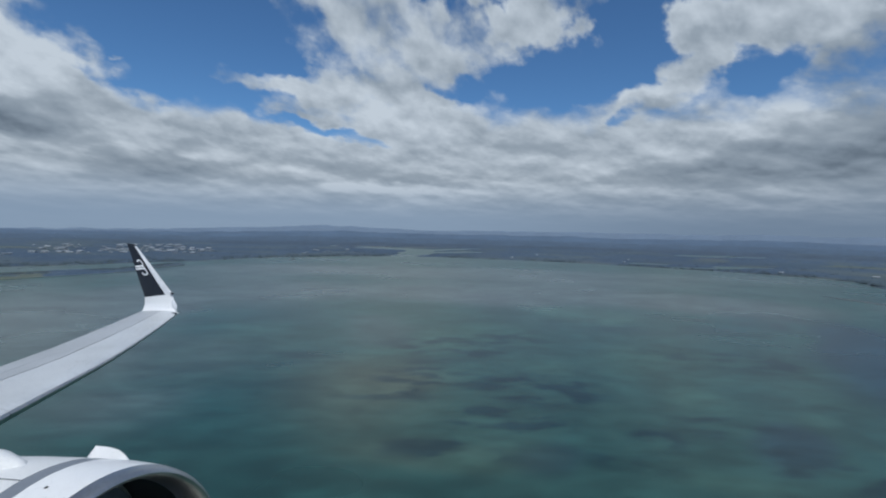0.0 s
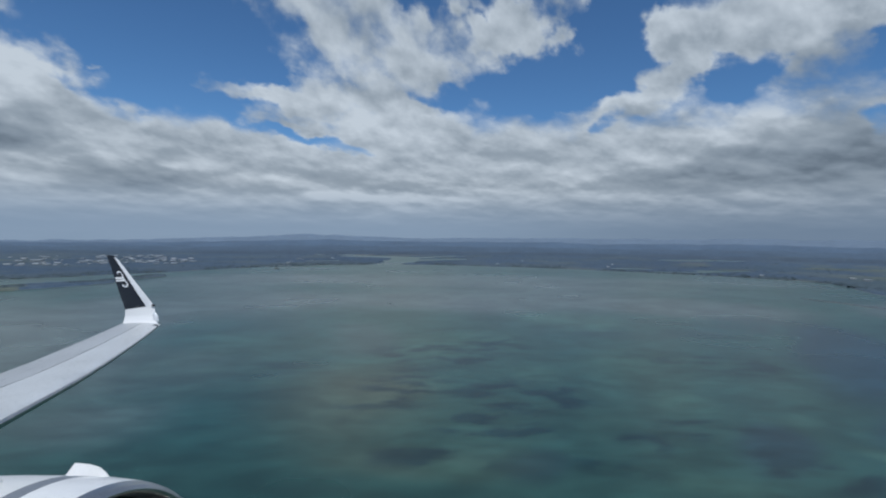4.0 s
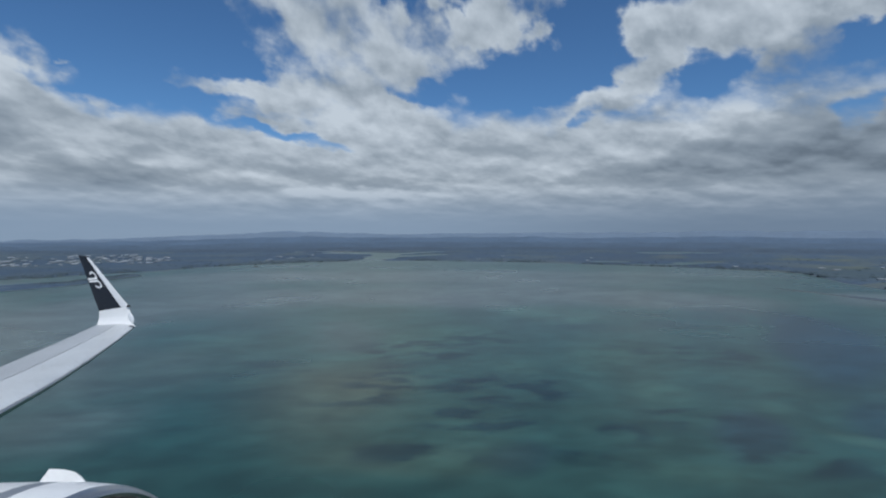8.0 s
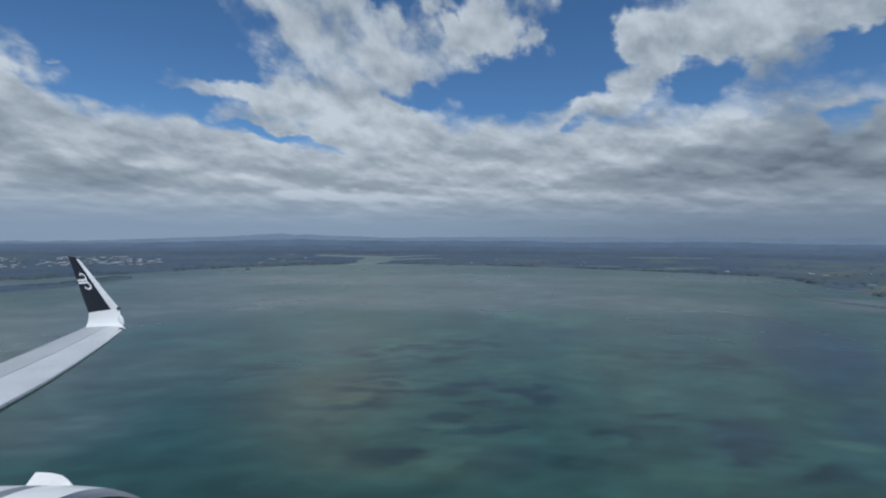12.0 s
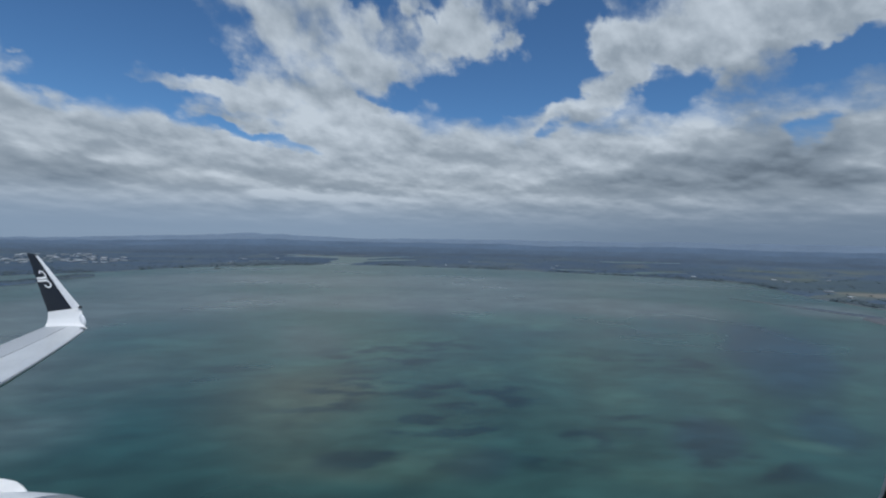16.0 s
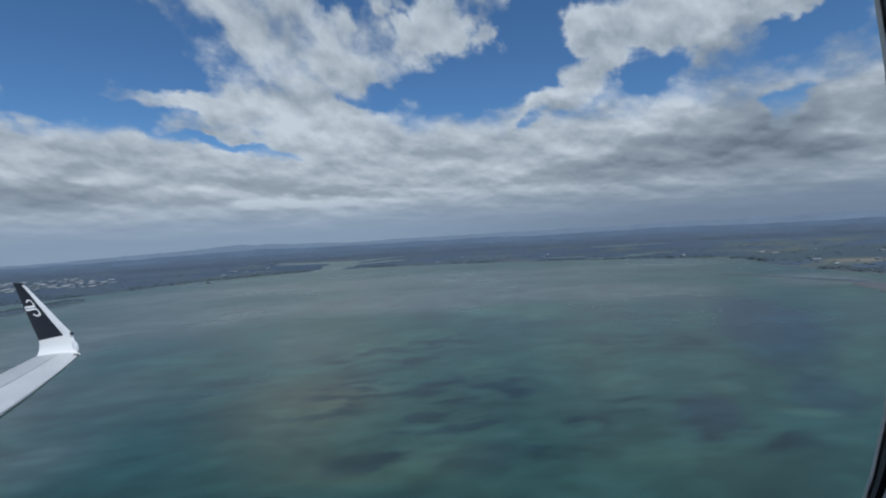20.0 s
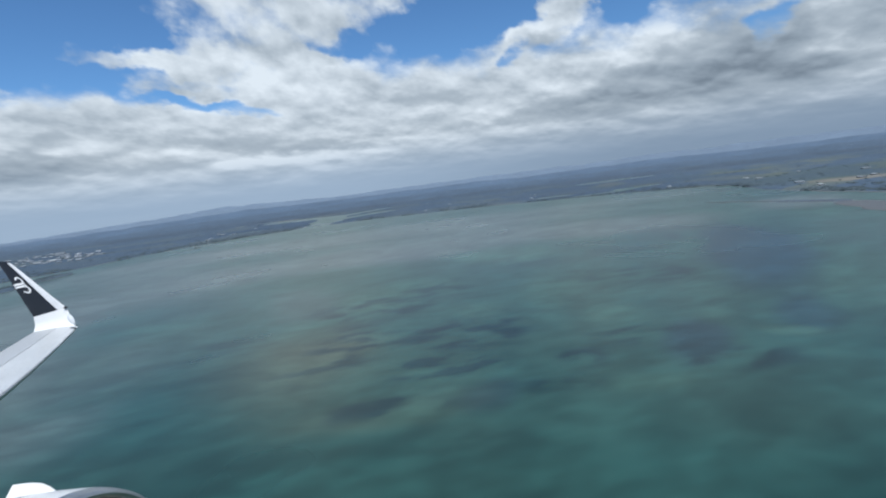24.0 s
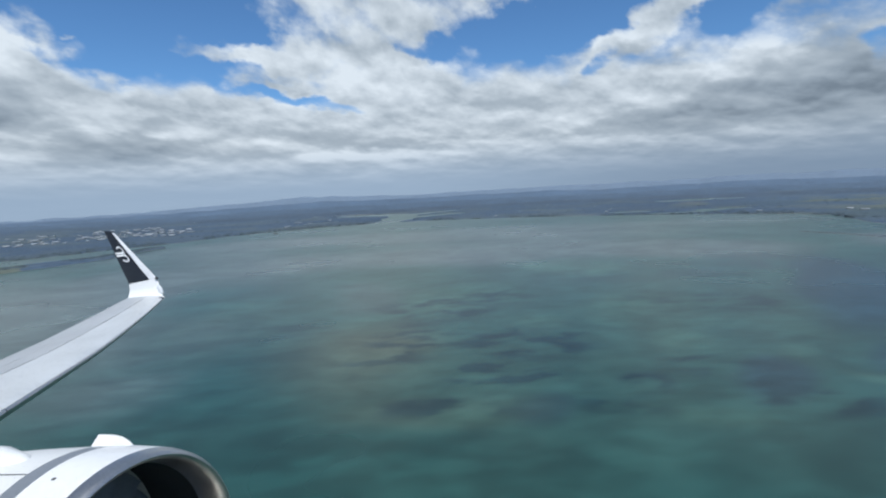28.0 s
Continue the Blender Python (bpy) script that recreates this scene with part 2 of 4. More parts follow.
ROOF_GREY = plain("grey_sheet_roof", (0.32, 0.345, 0.37), 0.6, grain=0.15, scale=0.05, fine=0.6)
SHED_WALL = plain("shed_wall", (0.24, 0.26, 0.27), 0.7, grain=0.12, scale=0.05, fine=0.5)
HULL = plain("rusty_dark_hull", (0.06, 0.055, 0.055), 0.6, grain=0.3, scale=0.4, fine=3)
DECK = plain("ship_deck_paint", (0.20, 0.20, 0.19), 0.6, grain=0.2, scale=0.4, fine=3)
PANE, _nt, _b = material("clear_acrylic")
_b.inputs["Base Color"].default_value = (0.985, 0.99, 0.985, 1)
_b.inputs["Roughness"].default_value, _b.inputs["IOR"].default_value, _b.inputs["Transmission Weight"].default_value = 0.0, 1.02, 1.0
LAMP = plain("clear_lens", (0.7, 0.72, 0.75), 0.1, grain=0.02)


def spots(nt, places, base, warp=None):
    """Adds soft-edged oval patches (x, y, half length, half width, turn, amount) to the value base."""
    N, L = nt.nodes.new, nt.links.new
    for x, y, hx, hy, turn, amount in places:
        m = N("ShaderNodeMapping")
        m.vector_type = "TEXTURE"
        L(warp, m.inputs[0])
        m.inputs["Location"].default_value = (x, y, 0)
        m.inputs["Rotation"].default_value = (0, 0, radians(turn))
        m.inputs["Scale"].default_value = (hx, hy, 1e6)
        g = N("ShaderNodeTexGradient")
        g.gradient_type = "SPHERICAL"
        L(m.outputs[0], g.inputs[0])
        s = N("ShaderNodeMapRange")
        s.interpolation_type = "SMOOTHSTEP"
        L(g.outputs["Fac"], s.inputs[0])
        s.inputs[2].default_value = 0.8
        a = N("ShaderNodeMath")
        a.operation = "MULTIPLY_ADD"
        L(s.outputs[0], a.inputs[0])
        a.inputs[1].default_value = amount
        if isinstance(base, bpy.types.NodeSocket):
            L(base, a.inputs[2])
        else:
            a.inputs[2].default_value = base
        base = a.outputs[0]
    return base


def node_noise(nt, v, scale, detail=6.0, rough=0.55):
    n = nt.nodes.new("ShaderNodeTexNoise")
    nt.links.new(v, n.inputs["Vector"])
    n.inputs["Scale"].default_value, n.inputs["Detail"].default_value, n.inputs["Roughness"].default_value = scale, detail, rough
    return n.outputs


def node_mix(nt, f, a, b):
    n = nt.nodes.new("ShaderNodeMix")
    n.data_type = "RGBA"
    for k, val in ((0, f), (6, a), (7, b)):
        if isinstance(val, bpy.types.NodeSocket):
            nt.links.new(val, n.inputs[k])
        else:
            n.inputs[k].default_value = val
    return n.outputs[2]


def node_range(nt, val, lo, hi, a=0.0, b=1.0):
    n = nt.nodes.new("ShaderNodeMapRange")
    n.interpolation_type = "SMOOTHSTEP"
    nt.links.new(val, n.inputs[0])
    for k, x in ((1, lo), (2, hi), (3, a), (4, b)):
        n.inputs[k].default_value = x
    return n.outputs[0]


def warped(nt, v, scale, reach):
    N, L = nt.nodes.new, nt.links.new
    n = node_noise(nt, v, scale, 2.0, 0.55)
    s, k, a = N("ShaderNodeVectorMath"), N("ShaderNodeVectorMath"), N("ShaderNodeVectorMath")
    s.operation, k.operation, a.operation = "SUBTRACT", "SCALE", "ADD"
    L(n["Color"], s.inputs[0])
    s.inputs[1].default_value = (0.5, 0.5, 0.5)
    L(s.outputs[0], k.inputs[0])
    k.inputs[3].default_value = reach
    L(v, a.inputs[0])
    L(k.outputs[0], a.inputs[1])
    return a.outputs[0]


# silt plumes, shoals and dark patches in the harbour: x, y, half length, half width, turn, amount
SILT = [(-33, 249, 75, 94, 7, 0.60), (10, 181, 64, 26, -3, 0.50), (-111, 341, 68, 125, 18, 0.40), (-25, 279, 46, 60, 5, 0.35), (273, 670, 151, 97, -22, 0.35), (-41, 854, 146, 117, 2, 0.30), (551, 524, 57, 88, -46, 0.60)]
# pale greys painted for the sky's reflection off the farther water
PALE_SHEEN = [(150, 975, 901, 207, -8, 0.70), (-364, 905, 353, 235, 21, 0.60), (-149, 318, 75, 114, 25, 0.40), (-132, 221, 55, 48, 30, 0.35), (-231, 653, 194, 254, 19, 0.70), (83, 659, 333, 191, -7, 0.80), (349, 584, 195, 147, -30, 0.80), (-290, 518, 82, 273, 29, 0.80), (581, 553, 93, 124, -46, 0.90), (-37, 412, 56, 125, 5, 0.40), (-323, 424, 91, 372, 37, 0.80), (232, 805, 438, 132, -16, 0.50)]
SHOAL = [(22, 380, 52, 76, -3, 0.70), (161, 498, 82, 94, -17, 0.90), (-28, 311, 45, 63, 5, 0.50), (138, 329, 43, 81, -22, 0.60), (71, 298, 26, 33, -13, 0.50), (133, 245, 25, 40, -28, 0.50), (79, 221, 19, 36, -19, 0.40), (22, 176, 27, 17, -7, 0.50), (97, 160, 26, 17, -31, 0.50), (171, 218, 15, 27, -38, 0.40), (176, 175, 24, 17, -45, 0.60), (-132, 407, 49, 87, 18, 0.40)]
MOTTLE = [(58, 256, 50, 39, -12, 1.10), (16, 349, 72, 57, -2, 0.80), (36, 212, 41, 24, -9, 1.00), (-1, 276, 37, 48, 0, 0.80), (74, 385, 47, 47, -11, 0.60), (10, 183, 41, 20, -3, 0.80), (93, 194, 18, 17, -25, 0.90), (210, 311, 52, 44, -34, 0.80), (346, 458, 86, 82, -37, 0.90), (173, 341, 44, 36, -26, 0.60), (-21, 236, 36, 28, 5, 0.50), (130, 205, 42, 32, -32, 0.60), (142, 167, 39, 27, -40, 0.80), (72, 177, 29, 18, -22, 0.50), (-73, 309, 41, 33, 13, 0.40), (157, 438, 63, 46, -19, 0.50)]
DEEP = [(304, 325, 58, 173, -43, 1.00), (354, 423, 44, 123, -39, 0.80), (137, 189, 26, 45, -36, 0.70), (206, 194, 25, 66, -46, 0.60), (47, 179, 18, 27, -14, 0.50), (71, 617, 81, 84, -6, 0.60), (243, 426, 44, 61, -29, 0.40)]


def water_material():
    m, nt, b = material("harbour_water")
    N, L = nt.nodes.new, nt.links.new
    v = N("ShaderNodeTexCoord").outputs["Object"]
    w1 = warped(nt, v, 0.008, 60.0)
    w2 = warped(nt, w1, 0.035, 12.0)
    st = N("ShaderNodeMapping")
    st.inputs["Scale"].default_value = (0.7, 1.0, 1.0)
    L(w2, st.inputs[0])
    broad = node_noise(nt, v, 0.0035, 4.0)["Fac"]
    streak = node_noise(nt, st.outputs[0], 0.028, 3.0, 0.6)["Fac"]
    st2 = N("ShaderNodeMapping")
    st2.inputs["Scale"].default_value = (0.55, 1.0, 1.0)
    st2.inputs["Rotation"].default_value = (0, 0, radians(14))
    L(warped(nt, v, 0.03, 10.0), st2.inputs[0])
    ribs = node_noise(nt, st2.outputs[0], 0.075, 2.5, 0.5)["Fac"]
    col = node_mix(nt, node_range(nt, broad, 0.35, 0.65), (0.0165, 0.0600, 0.0540, 1), (0.036, 0.082, 0.067, 1))
    col = node_mix(nt, node_range(nt, spots(nt, DEEP, 0.0, w1), 0.1, 0.9, 0.0, 0.8), col, (0.016, 0.040, 0.061, 1))
    col = node_mix(nt, node_range(nt, spots(nt, SILT, 0.0, w1), 0.0, 1.4, 0.0, 0.7), col, (0.090, 0.096, 0.060, 1))
    # reflected sky, mixed in as a paler base colour
    col = node_mix(nt, node_range(nt, spots(nt, PALE_SHEEN, 0.0, w1), 0.05, 0.9, 0.0, 0.85), col, (0.094, 0.122, 0.117, 1))
    col = node_mix(nt, node_range(nt, spots(nt, SHOAL, 0.0, w1), 0.05, 0.9, 0.0, 0.8), col, (0.050, 0.112, 0.086, 1))
    mottle = spots(nt, MOTTLE, 0.0, warped(nt, v, 0.025, 18.0))
    wm = N("ShaderNodeMath")
    wm.operation = "MULTIPLY"
    L(node_range(nt, mottle, 0.02, 0.75), wm.inputs[0])
    L(node_range(nt, ribs, 0.43, 0.60), wm.inputs[1])
    wk = N("ShaderNodeMath")
    wk.operation = "MULTIPLY"
    L(wm.outputs[0], wk.inputs[0])
    wk.inputs[1].default_value = 0.8
    col = node_mix(nt, wk.outputs[0], col, (0.008, 0.026, 0.032, 1))
    # two scales of drifting murk
    for murk, lo, hi in ((streak, 0.74, 1.22), (node_noise(nt, st2.outputs[0], 0.11, 1.5, 0.5)["Fac"], 0.86, 1.12)):
        tone = N("ShaderNodeVectorMath")
        tone.operation = "SCALE"
        L(col, tone.inputs[0])
        L(node_range(nt, murk, 0.3, 0.72, lo, hi), tone.inputs[3])
        col = tone.outputs[0]
    L(col, b.inputs["Base Color"])
    b.inputs["IOR"].default_value = 1.33
    L(node_range(nt, broad, 0.3, 0.7, 0.26, 0.34), b.inputs["Roughness"])
    bp = N("ShaderNodeBump")
    bp.inputs["Strength"].default_value, bp.inputs["Distance"].default_value = 0.15, 0.3
    L(node_noise(nt, v, 0.06, 4.0)["Fac"], bp.inputs["Height"])
    L(bp.outputs[0], b.inputs["Normal"])
    return m


def land_material():
    m, nt, b = material("hazed_bush_fields_suburbs")
    N, L = nt.nodes.new, nt.links.new
    v = N("ShaderNodeTexCoord").outputs["Object"]
    st = N("ShaderNodeMapping")
    st.inputs["Scale"].default_value = (0.8, 1.0, 0.0)
    L(warped(nt, v, 0.01, 60.0), st.inputs[0])
    v = st.outputs[0]
    vo = N("ShaderNodeTexVoronoi")
    L(v, vo.inputs["Vector"])
    vo.inputs["Scale"].default_value = 0.011
    cell = N("ShaderNodeSeparateColor")
    L(vo.outputs["Color"], cell.inputs[0])
    broad = node_noise(nt, v, 0.0045, 6.0, 0.6)["Fac"]
    fine = node_noise(nt, v, 0.05, 6.0, 0.65)["Fac"]
    # bush tones blued and lightened, so the haze sits in the base colour
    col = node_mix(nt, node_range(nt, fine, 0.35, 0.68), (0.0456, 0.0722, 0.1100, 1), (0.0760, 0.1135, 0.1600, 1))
    field = N("ShaderNodeMath")
    field.operation = "MULTIPLY"
    L(node_range(nt, cell.outputs[0], 0.52, 0.66), field.inputs[0])
    open_land = spots(nt, [(860, 860, 420, 330, 0, 1.0), (900, 1400, 500, 260, -20, 0.5), (-1000, 1500, 600, 260, 20, 0.35), (-640, 760, 300, 190, -35, 1.5)], 0.32, v)
    L(node_range(nt, open_land, 0.1, 0.8, 0.15, 0.9), field.inputs[1])
    col = node_mix(nt, field.outputs[0], col, (0.125, 0.140, 0.100, 1))
    col = node_mix(nt, node_range(nt, open_land, 0.4, 1.2, 0.0, 0.6), col, (0.062, 0.088, 0.076, 1))
    dry = N("ShaderNodeMath")
    dry.operation = "MULTIPLY"
    L(node_range(nt, cell.outputs[1], 0.62, 0.74), dry.inputs[0])
    L(node_range(nt, spots(nt, [(690, 690, 150, 60, -35, 0.7), (720, 1700, 260, 60, -10, 0.8)], 0.06, v), 0.0, 0.8), dry.inputs[1])
    col = node_mix(nt, dry.outputs[0], col, (0.20, 0.185, 0.15, 1))
    town = N("ShaderNodeMath")
    town.operation = "MULTIPLY"
    L(node_range(nt, node_noise(nt, v, 0.09, 3.0, 0.7)["Fac"], 0.60, 0.68), town.inputs[0])
    L(node_range(nt, broad, 0.42, 0.60, 0.0, 0.6), town.inputs[1])
    col = node_mix(nt, town.outputs[0], col, (0.26, 0.27, 0.28, 1))
    # broad patches of a darker haze blue
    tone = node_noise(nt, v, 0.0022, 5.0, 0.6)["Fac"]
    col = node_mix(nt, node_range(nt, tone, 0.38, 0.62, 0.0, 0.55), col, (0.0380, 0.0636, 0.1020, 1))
    # wet sand along the tide line
    zz = N("ShaderNodeSeparateXYZ")
    L(N("ShaderNodeNewGeometry").outputs["Position"], zz.inputs[0])
    col = node_mix(nt, node_range(nt, zz.outputs[2], 0.1, 0.7, 0.8, 0.0), col, (0.125, 0.125, 0.120, 1))
    L(col, b.inputs["Base Color"])
    b.inputs["Roughness"].default_value = 0.85
    b.inputs["Specular IOR Level"].default_value = 0.3
    return m


# aerial haze put into the colours: bluer and paler range by range
HILLS = [plain("hazed_near_hills", (0.0560, 0.0843, 0.1216), 0.95, grain=0.25, scale=0.008, fine=0.06),
         plain("hazed_slopes", (0.0704, 0.1066, 0.1558), 0.95, grain=0.2, scale=0.007, fine=0.05),
         plain("hazed_ridge", (0.0864, 0.1290, 0.1900), 0.95, grain=0.14, scale=0.005, fine=0.04),
         plain("hazed_far_ridge", (0.142, 0.190, 0.255), 0.95, grain=0.08, scale=0.004, fine=0.03)]
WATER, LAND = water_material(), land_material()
# bush colour lifted to the haze-tinted land around it
WOOD = plain("hazed_bush", (0.050, 0.074, 0.086), 0.9, grain=0.35, scale=0.05, fine=0.6)


# ---- ground and water ----
def value_noise(x, y, seed):
    """Smooth two-dimensional noise in -1..1 over numpy arrays."""
    def corner(i, j):
        h = np.sin(i * 127.1 + j * 311.7 + seed * 74.7) * 43758.5453
        return (h - np.floor(h)) * 2 - 1
    i, j = np.floor(x), np.floor(y)
    u, w = x - i, y - j
    u, w = u * u * (3 - 2 * u), w * w * (3 - 2 * w)
    return (corner(i, j) * (1 - u) + corner(i + 1, j) * u) * (1 - w) + (corner(i, j + 1) * (1 - u) + corner(i + 1, j + 1) * u) * w


def hills_noise(x, y, size, seed, octaves=4):
    total, gain = 0.0, 1.0
    for k in range(octaves):
        total = total + gain * value_noise(x / size * 2 ** k, y / size * 2 ** k, seed + k)
        gain *= 0.5
    return total


# bearing from the window and distance of the shore
SHORE_AZ = [-180, -110, -70, -45, -38, -33, -24, -16, -9, -3, 3, 10, 20, 28, 36, 41, 44, 48, 53, 70, 110, 180]
SHORE_R = [2500, 1800, 1200, 1150, 1170, 1180, 1265, 1400, 1490, 1520, 1510, 1470, 1400, 1340, 1290, 1230, 1020, 930, 850, 780, 1500, 2500]
SKY_AZ = [-180, -60, -40, -30, -20, -11, -3, 8, 25, 50, 180]
SKY_EL = [-0.3, -0.6, -0.55, -0.45, -0.15, 0.25, 0.05, 0.1, 0.1, 0.2, -0.3]


def at(az, r):
    return math.sin(radians(az)) * r, math.cos(radians(az)) * r


def near_line(x, y, a, b, half):
    """1 on the line from a to b, falling to 0 at half a width from it."""
    ax, ay = at(*a)
    bx, by = at(*b)
    t = np.clip(((x - ax) * (bx - ax) + (y - ay) * (by - ay)) / ((bx - ax) ** 2 + (by - ay) ** 2), 0, 1)
    d = np.hypot(x - ax - t * (bx - ax), y - ay - t * (by - ay))
    return np.clip(1.0 - d / half, 0, 1)


CREEKS = [((-3.8, 1440), (-1.4, 1650), 46), ((-1.4, 1650), (-0.6, 1960), 60), ((-0.6, 2040), (-5.4, 2160), 120), ((-1.0, 1770), (4.6, 1910), 80),
          ((-0.6, 1990), (5.2, 2260), 60), ((-11.0, 1730), (-8.5, 1750), 40)]
PONDS = [((27.0, 1395), (30.2, 1420), 34), ((30.2, 1420), (32.6, 1530), 32), ((30.8, 1520), (34.4, 1555), 36), ((23.0, 1500), (24.8, 1510), 42),
         ((28.6, 2250), (33.0, 2320), 110)]
SPITS = [((-60, 960), (-40, 955), 64), ((-40, 955), (-31, 1010), 50), ((-31, 1010), (-26.0, 1130), 26)]
BARS = [((39.0, 880), (44, 825), 11), ((44, 825), (49.5, 775), 15)]
FLATS = [((50.5, 745), (56, 640), 24), ((53, 680), (60, 590), 30)]


def terrain(x, y):
    r, az = np.hypot(x, y), np.degrees(np.arctan2(x, y))
    rough = hills_noise(x, y, 160, 3) * 16 + hills_noise(x, y, 40, 9, 2) * 5
    inland = r - np.interp(az, SHORE_AZ, SHORE_R) + rough
    z = np.clip(inland * 0.09, -8, 2.0)
    grow = np.clip(inland / 260, 0, 1)
    z = z + grow * (0.6 + np.clip((r - 1300) / 1500, 0.15, 1) * (2.6 * hills_noise(x, y, 260, 21) + 0.8 * hills_noise(x, y, 60, 5, 3)))
    top = EYE + 4850 * np.tan(np.radians(np.interp(az, SKY_AZ, SKY_EL)))
    ramp = np.clip((r - 2300) / 2500, 0, 1)
    z = z + ramp ** 1.5 * 0.12 * top + np.clip((r - 1900) / 900, 0, 1) * 5.0 * hills_noise(az * 22, r, 420, 31, 5)
    for group, depth in ((CREEKS, -3.0), (PONDS, -3.0)):
        for a, b, half in group:
            k = np.clip(near_line(x, y, a, b, half) * 3.0, 0, 1)
            z = z * (1 - k) + k * depth
    for a, b, half in SPITS:
        k = near_line(x, y, a, b, np.maximum(half + rough * 0.6, half * 0.4))
        z = np.maximum(z, -8 + 11.5 * np.clip(k * 3.2, 0, 1))
    for a, b, half in BARS:
        z = np.maximum(z, -8 + 8.45 * np.clip(near_line(x, y, a, b, np.maximum(half + rough * 0.3, half * 0.3)) * 3.2, 0, 1))
    for a, b, half in FLATS:
        z = np.maximum(z, -8 + 8.25 * np.clip(near_line(x, y, a, b, np.maximum(half + rough * 0.7, half * 0.3)) * 3.2, 0, 1))
    return z


def sheet(name, verts, faces, mat, smooth=True):
    me = bpy.data.meshes.new(name)
    me.from_pydata(verts, [], faces)
    me.materials.append(mat)
    me.polygons.foreach_set("use_smooth", [smooth] * len(me.polygons))
    me.update()
    return new(name, me)


def build_ground():
    azs = np.radians(np.concatenate([np.arange(-180, -66, 4.0), np.arange(-66, 70, 0.22), np.arange(70, 180, 4.0)]))
    rs = np.concatenate([[5, 200, 420, 500], np.geomspace(520, 2600, 230), np.geomspace(2620, 4930, 110)])
    A, Rr = np.meshgrid(azs, rs, indexing="ij")
    x, y = np.sin(A) * Rr, np.cos(A) * Rr
    z = terrain(x, y)
    z[Rr < 510] = -8
    n, k = A.shape
    verts = np.stack([x, y, z], -1).reshape(-1, 3).tolist()
    i, j = np.meshgrid(np.arange(n), np.arange(k - 1), indexing="ij")
    i2 = (i + 1) % n
    faces = np.stack([i * k + j, i * k + j + 1, i2 * k + j + 1, i2 * k + j], -1).reshape(-1, 4).tolist()
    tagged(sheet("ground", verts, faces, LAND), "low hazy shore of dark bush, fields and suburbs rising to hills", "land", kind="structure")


build_ground()


def range_of_hills(r0, r1, low, rise, wander, seed, mat, label):
    """A long hazy range, its crest low + rise metres up and wandering."""
    azs = np.arange(-75, 78, 0.15)
    crest = low + rise * np.interp(azs, SKY_AZ, SKY_EL) + wander * (0.8 * hills_noise(azs / 7.0, azs * 0, 1.0, seed, 6) + 0.55 * hills_noise(azs / 1.6, azs * 0, 1.0, seed + 5, 4))
    prof = ((0.0, -0.2), (0.3, 0.35), (0.6, 0.7), (0.85, 0.94), (1.0, 1.0))
    verts = []
    for k, (a, c) in enumerate(zip(azs, crest)):
        for t, h in prof:
            x, y = at(a, r0 + (r1 - r0) * t)
            n = float(value_noise(np.array([a * 1.7]), np.array([t * 5.0]), seed + 9)[0]) * wander * 0.25 * math.sin(math.pi * t)
            verts.append((x, y, c * h + n))
    m = len(prof)
    faces = [(i * m + j, i * m + j + 1, (i + 1) * m + j + 1, (i + 1) * m + j) for i in range(len(azs) - 1) for j in range(m - 1)]
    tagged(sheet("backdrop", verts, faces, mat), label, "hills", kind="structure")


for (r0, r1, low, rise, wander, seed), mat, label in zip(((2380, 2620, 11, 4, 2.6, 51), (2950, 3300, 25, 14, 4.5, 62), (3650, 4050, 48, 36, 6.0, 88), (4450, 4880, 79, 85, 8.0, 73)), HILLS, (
        "low wooded rise behind the shore, hazed blue-grey", "wooded hills across the harbour, hazed blue-grey", "blue hazy range of hills", "distant hills on the skyline, hazed pale blue")):
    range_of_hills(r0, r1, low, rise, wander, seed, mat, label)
ring = [(math.sin(a) * 4940, math.cos(a) * 4940, 0.0) for a in np.linspace(0, 2 * math.pi, 97)[:-1]]
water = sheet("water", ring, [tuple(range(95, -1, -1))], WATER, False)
tagged(water, "calm green-grey harbour water with silt plumes and dark patches", "water", kind="structure")


# ---- helpers for things ----
def part(name, bm, mat, parent=None, label="", smooth=True):
    bmesh.ops.recalc_face_normals(bm, faces=bm.faces)
    me = bpy.data.meshes.new(name)
    bm.to_mesh(me)
    bm.free()
    me.materials.append(mat)
    if smooth:
        me.polygons.foreach_set("use_smooth", [True] * len(me.polygons))
        me.set_sharp_from_angle(angle=radians(38))
    ob = new(name, me)
    ob.parent = parent
    return tagged(ob, label)


def loft(rings, close=True, caps=True):
    """A bmesh skinned over rings of equally many points."""
    bm = bmesh.new()
    vs = [[bm.verts.new(p) for p in ring] for ring in rings]
    n = len(rings[0])
    for a, b in zip(vs, vs[1:]):
        for k in range(n if close else n - 1):
            bm.faces.new((a[k], a[(k + 1) % n], b[(k + 1) % n], b[k]))
    if caps and close:
        bm.faces.new(vs[0])
        bm.faces.new(list(reversed(vs[-1])))
    return bm


def box(bm, x0, x1, y0, y1, z0, z1):
    m = Matrix.Translation(((x0 + x1) / 2, (y0 + y1) / 2, (z0 + z1) / 2)) @ Matrix.Diagonal((x1 - x0, y1 - y0, z1 - z0, 1))
    bmesh.ops.create_cube(bm, size=1, matrix=m)


# ---- the aeroplane: o outwards from the window, a towards the tail ----
SIDE = radians(15)
OUT = Vector((math.sin(SIDE), math.cos(SIDE), 0))
AFT = Vector((-math.cos(SIDE), math.sin(SIDE), 0))
plane = new("aeroplane")
level = Matrix(((OUT.x, AFT.x, 0, 0), (OUT.y, AFT.y, 0, 0), (0, 0, 1, EYE), (0, 0, 0, 1)))
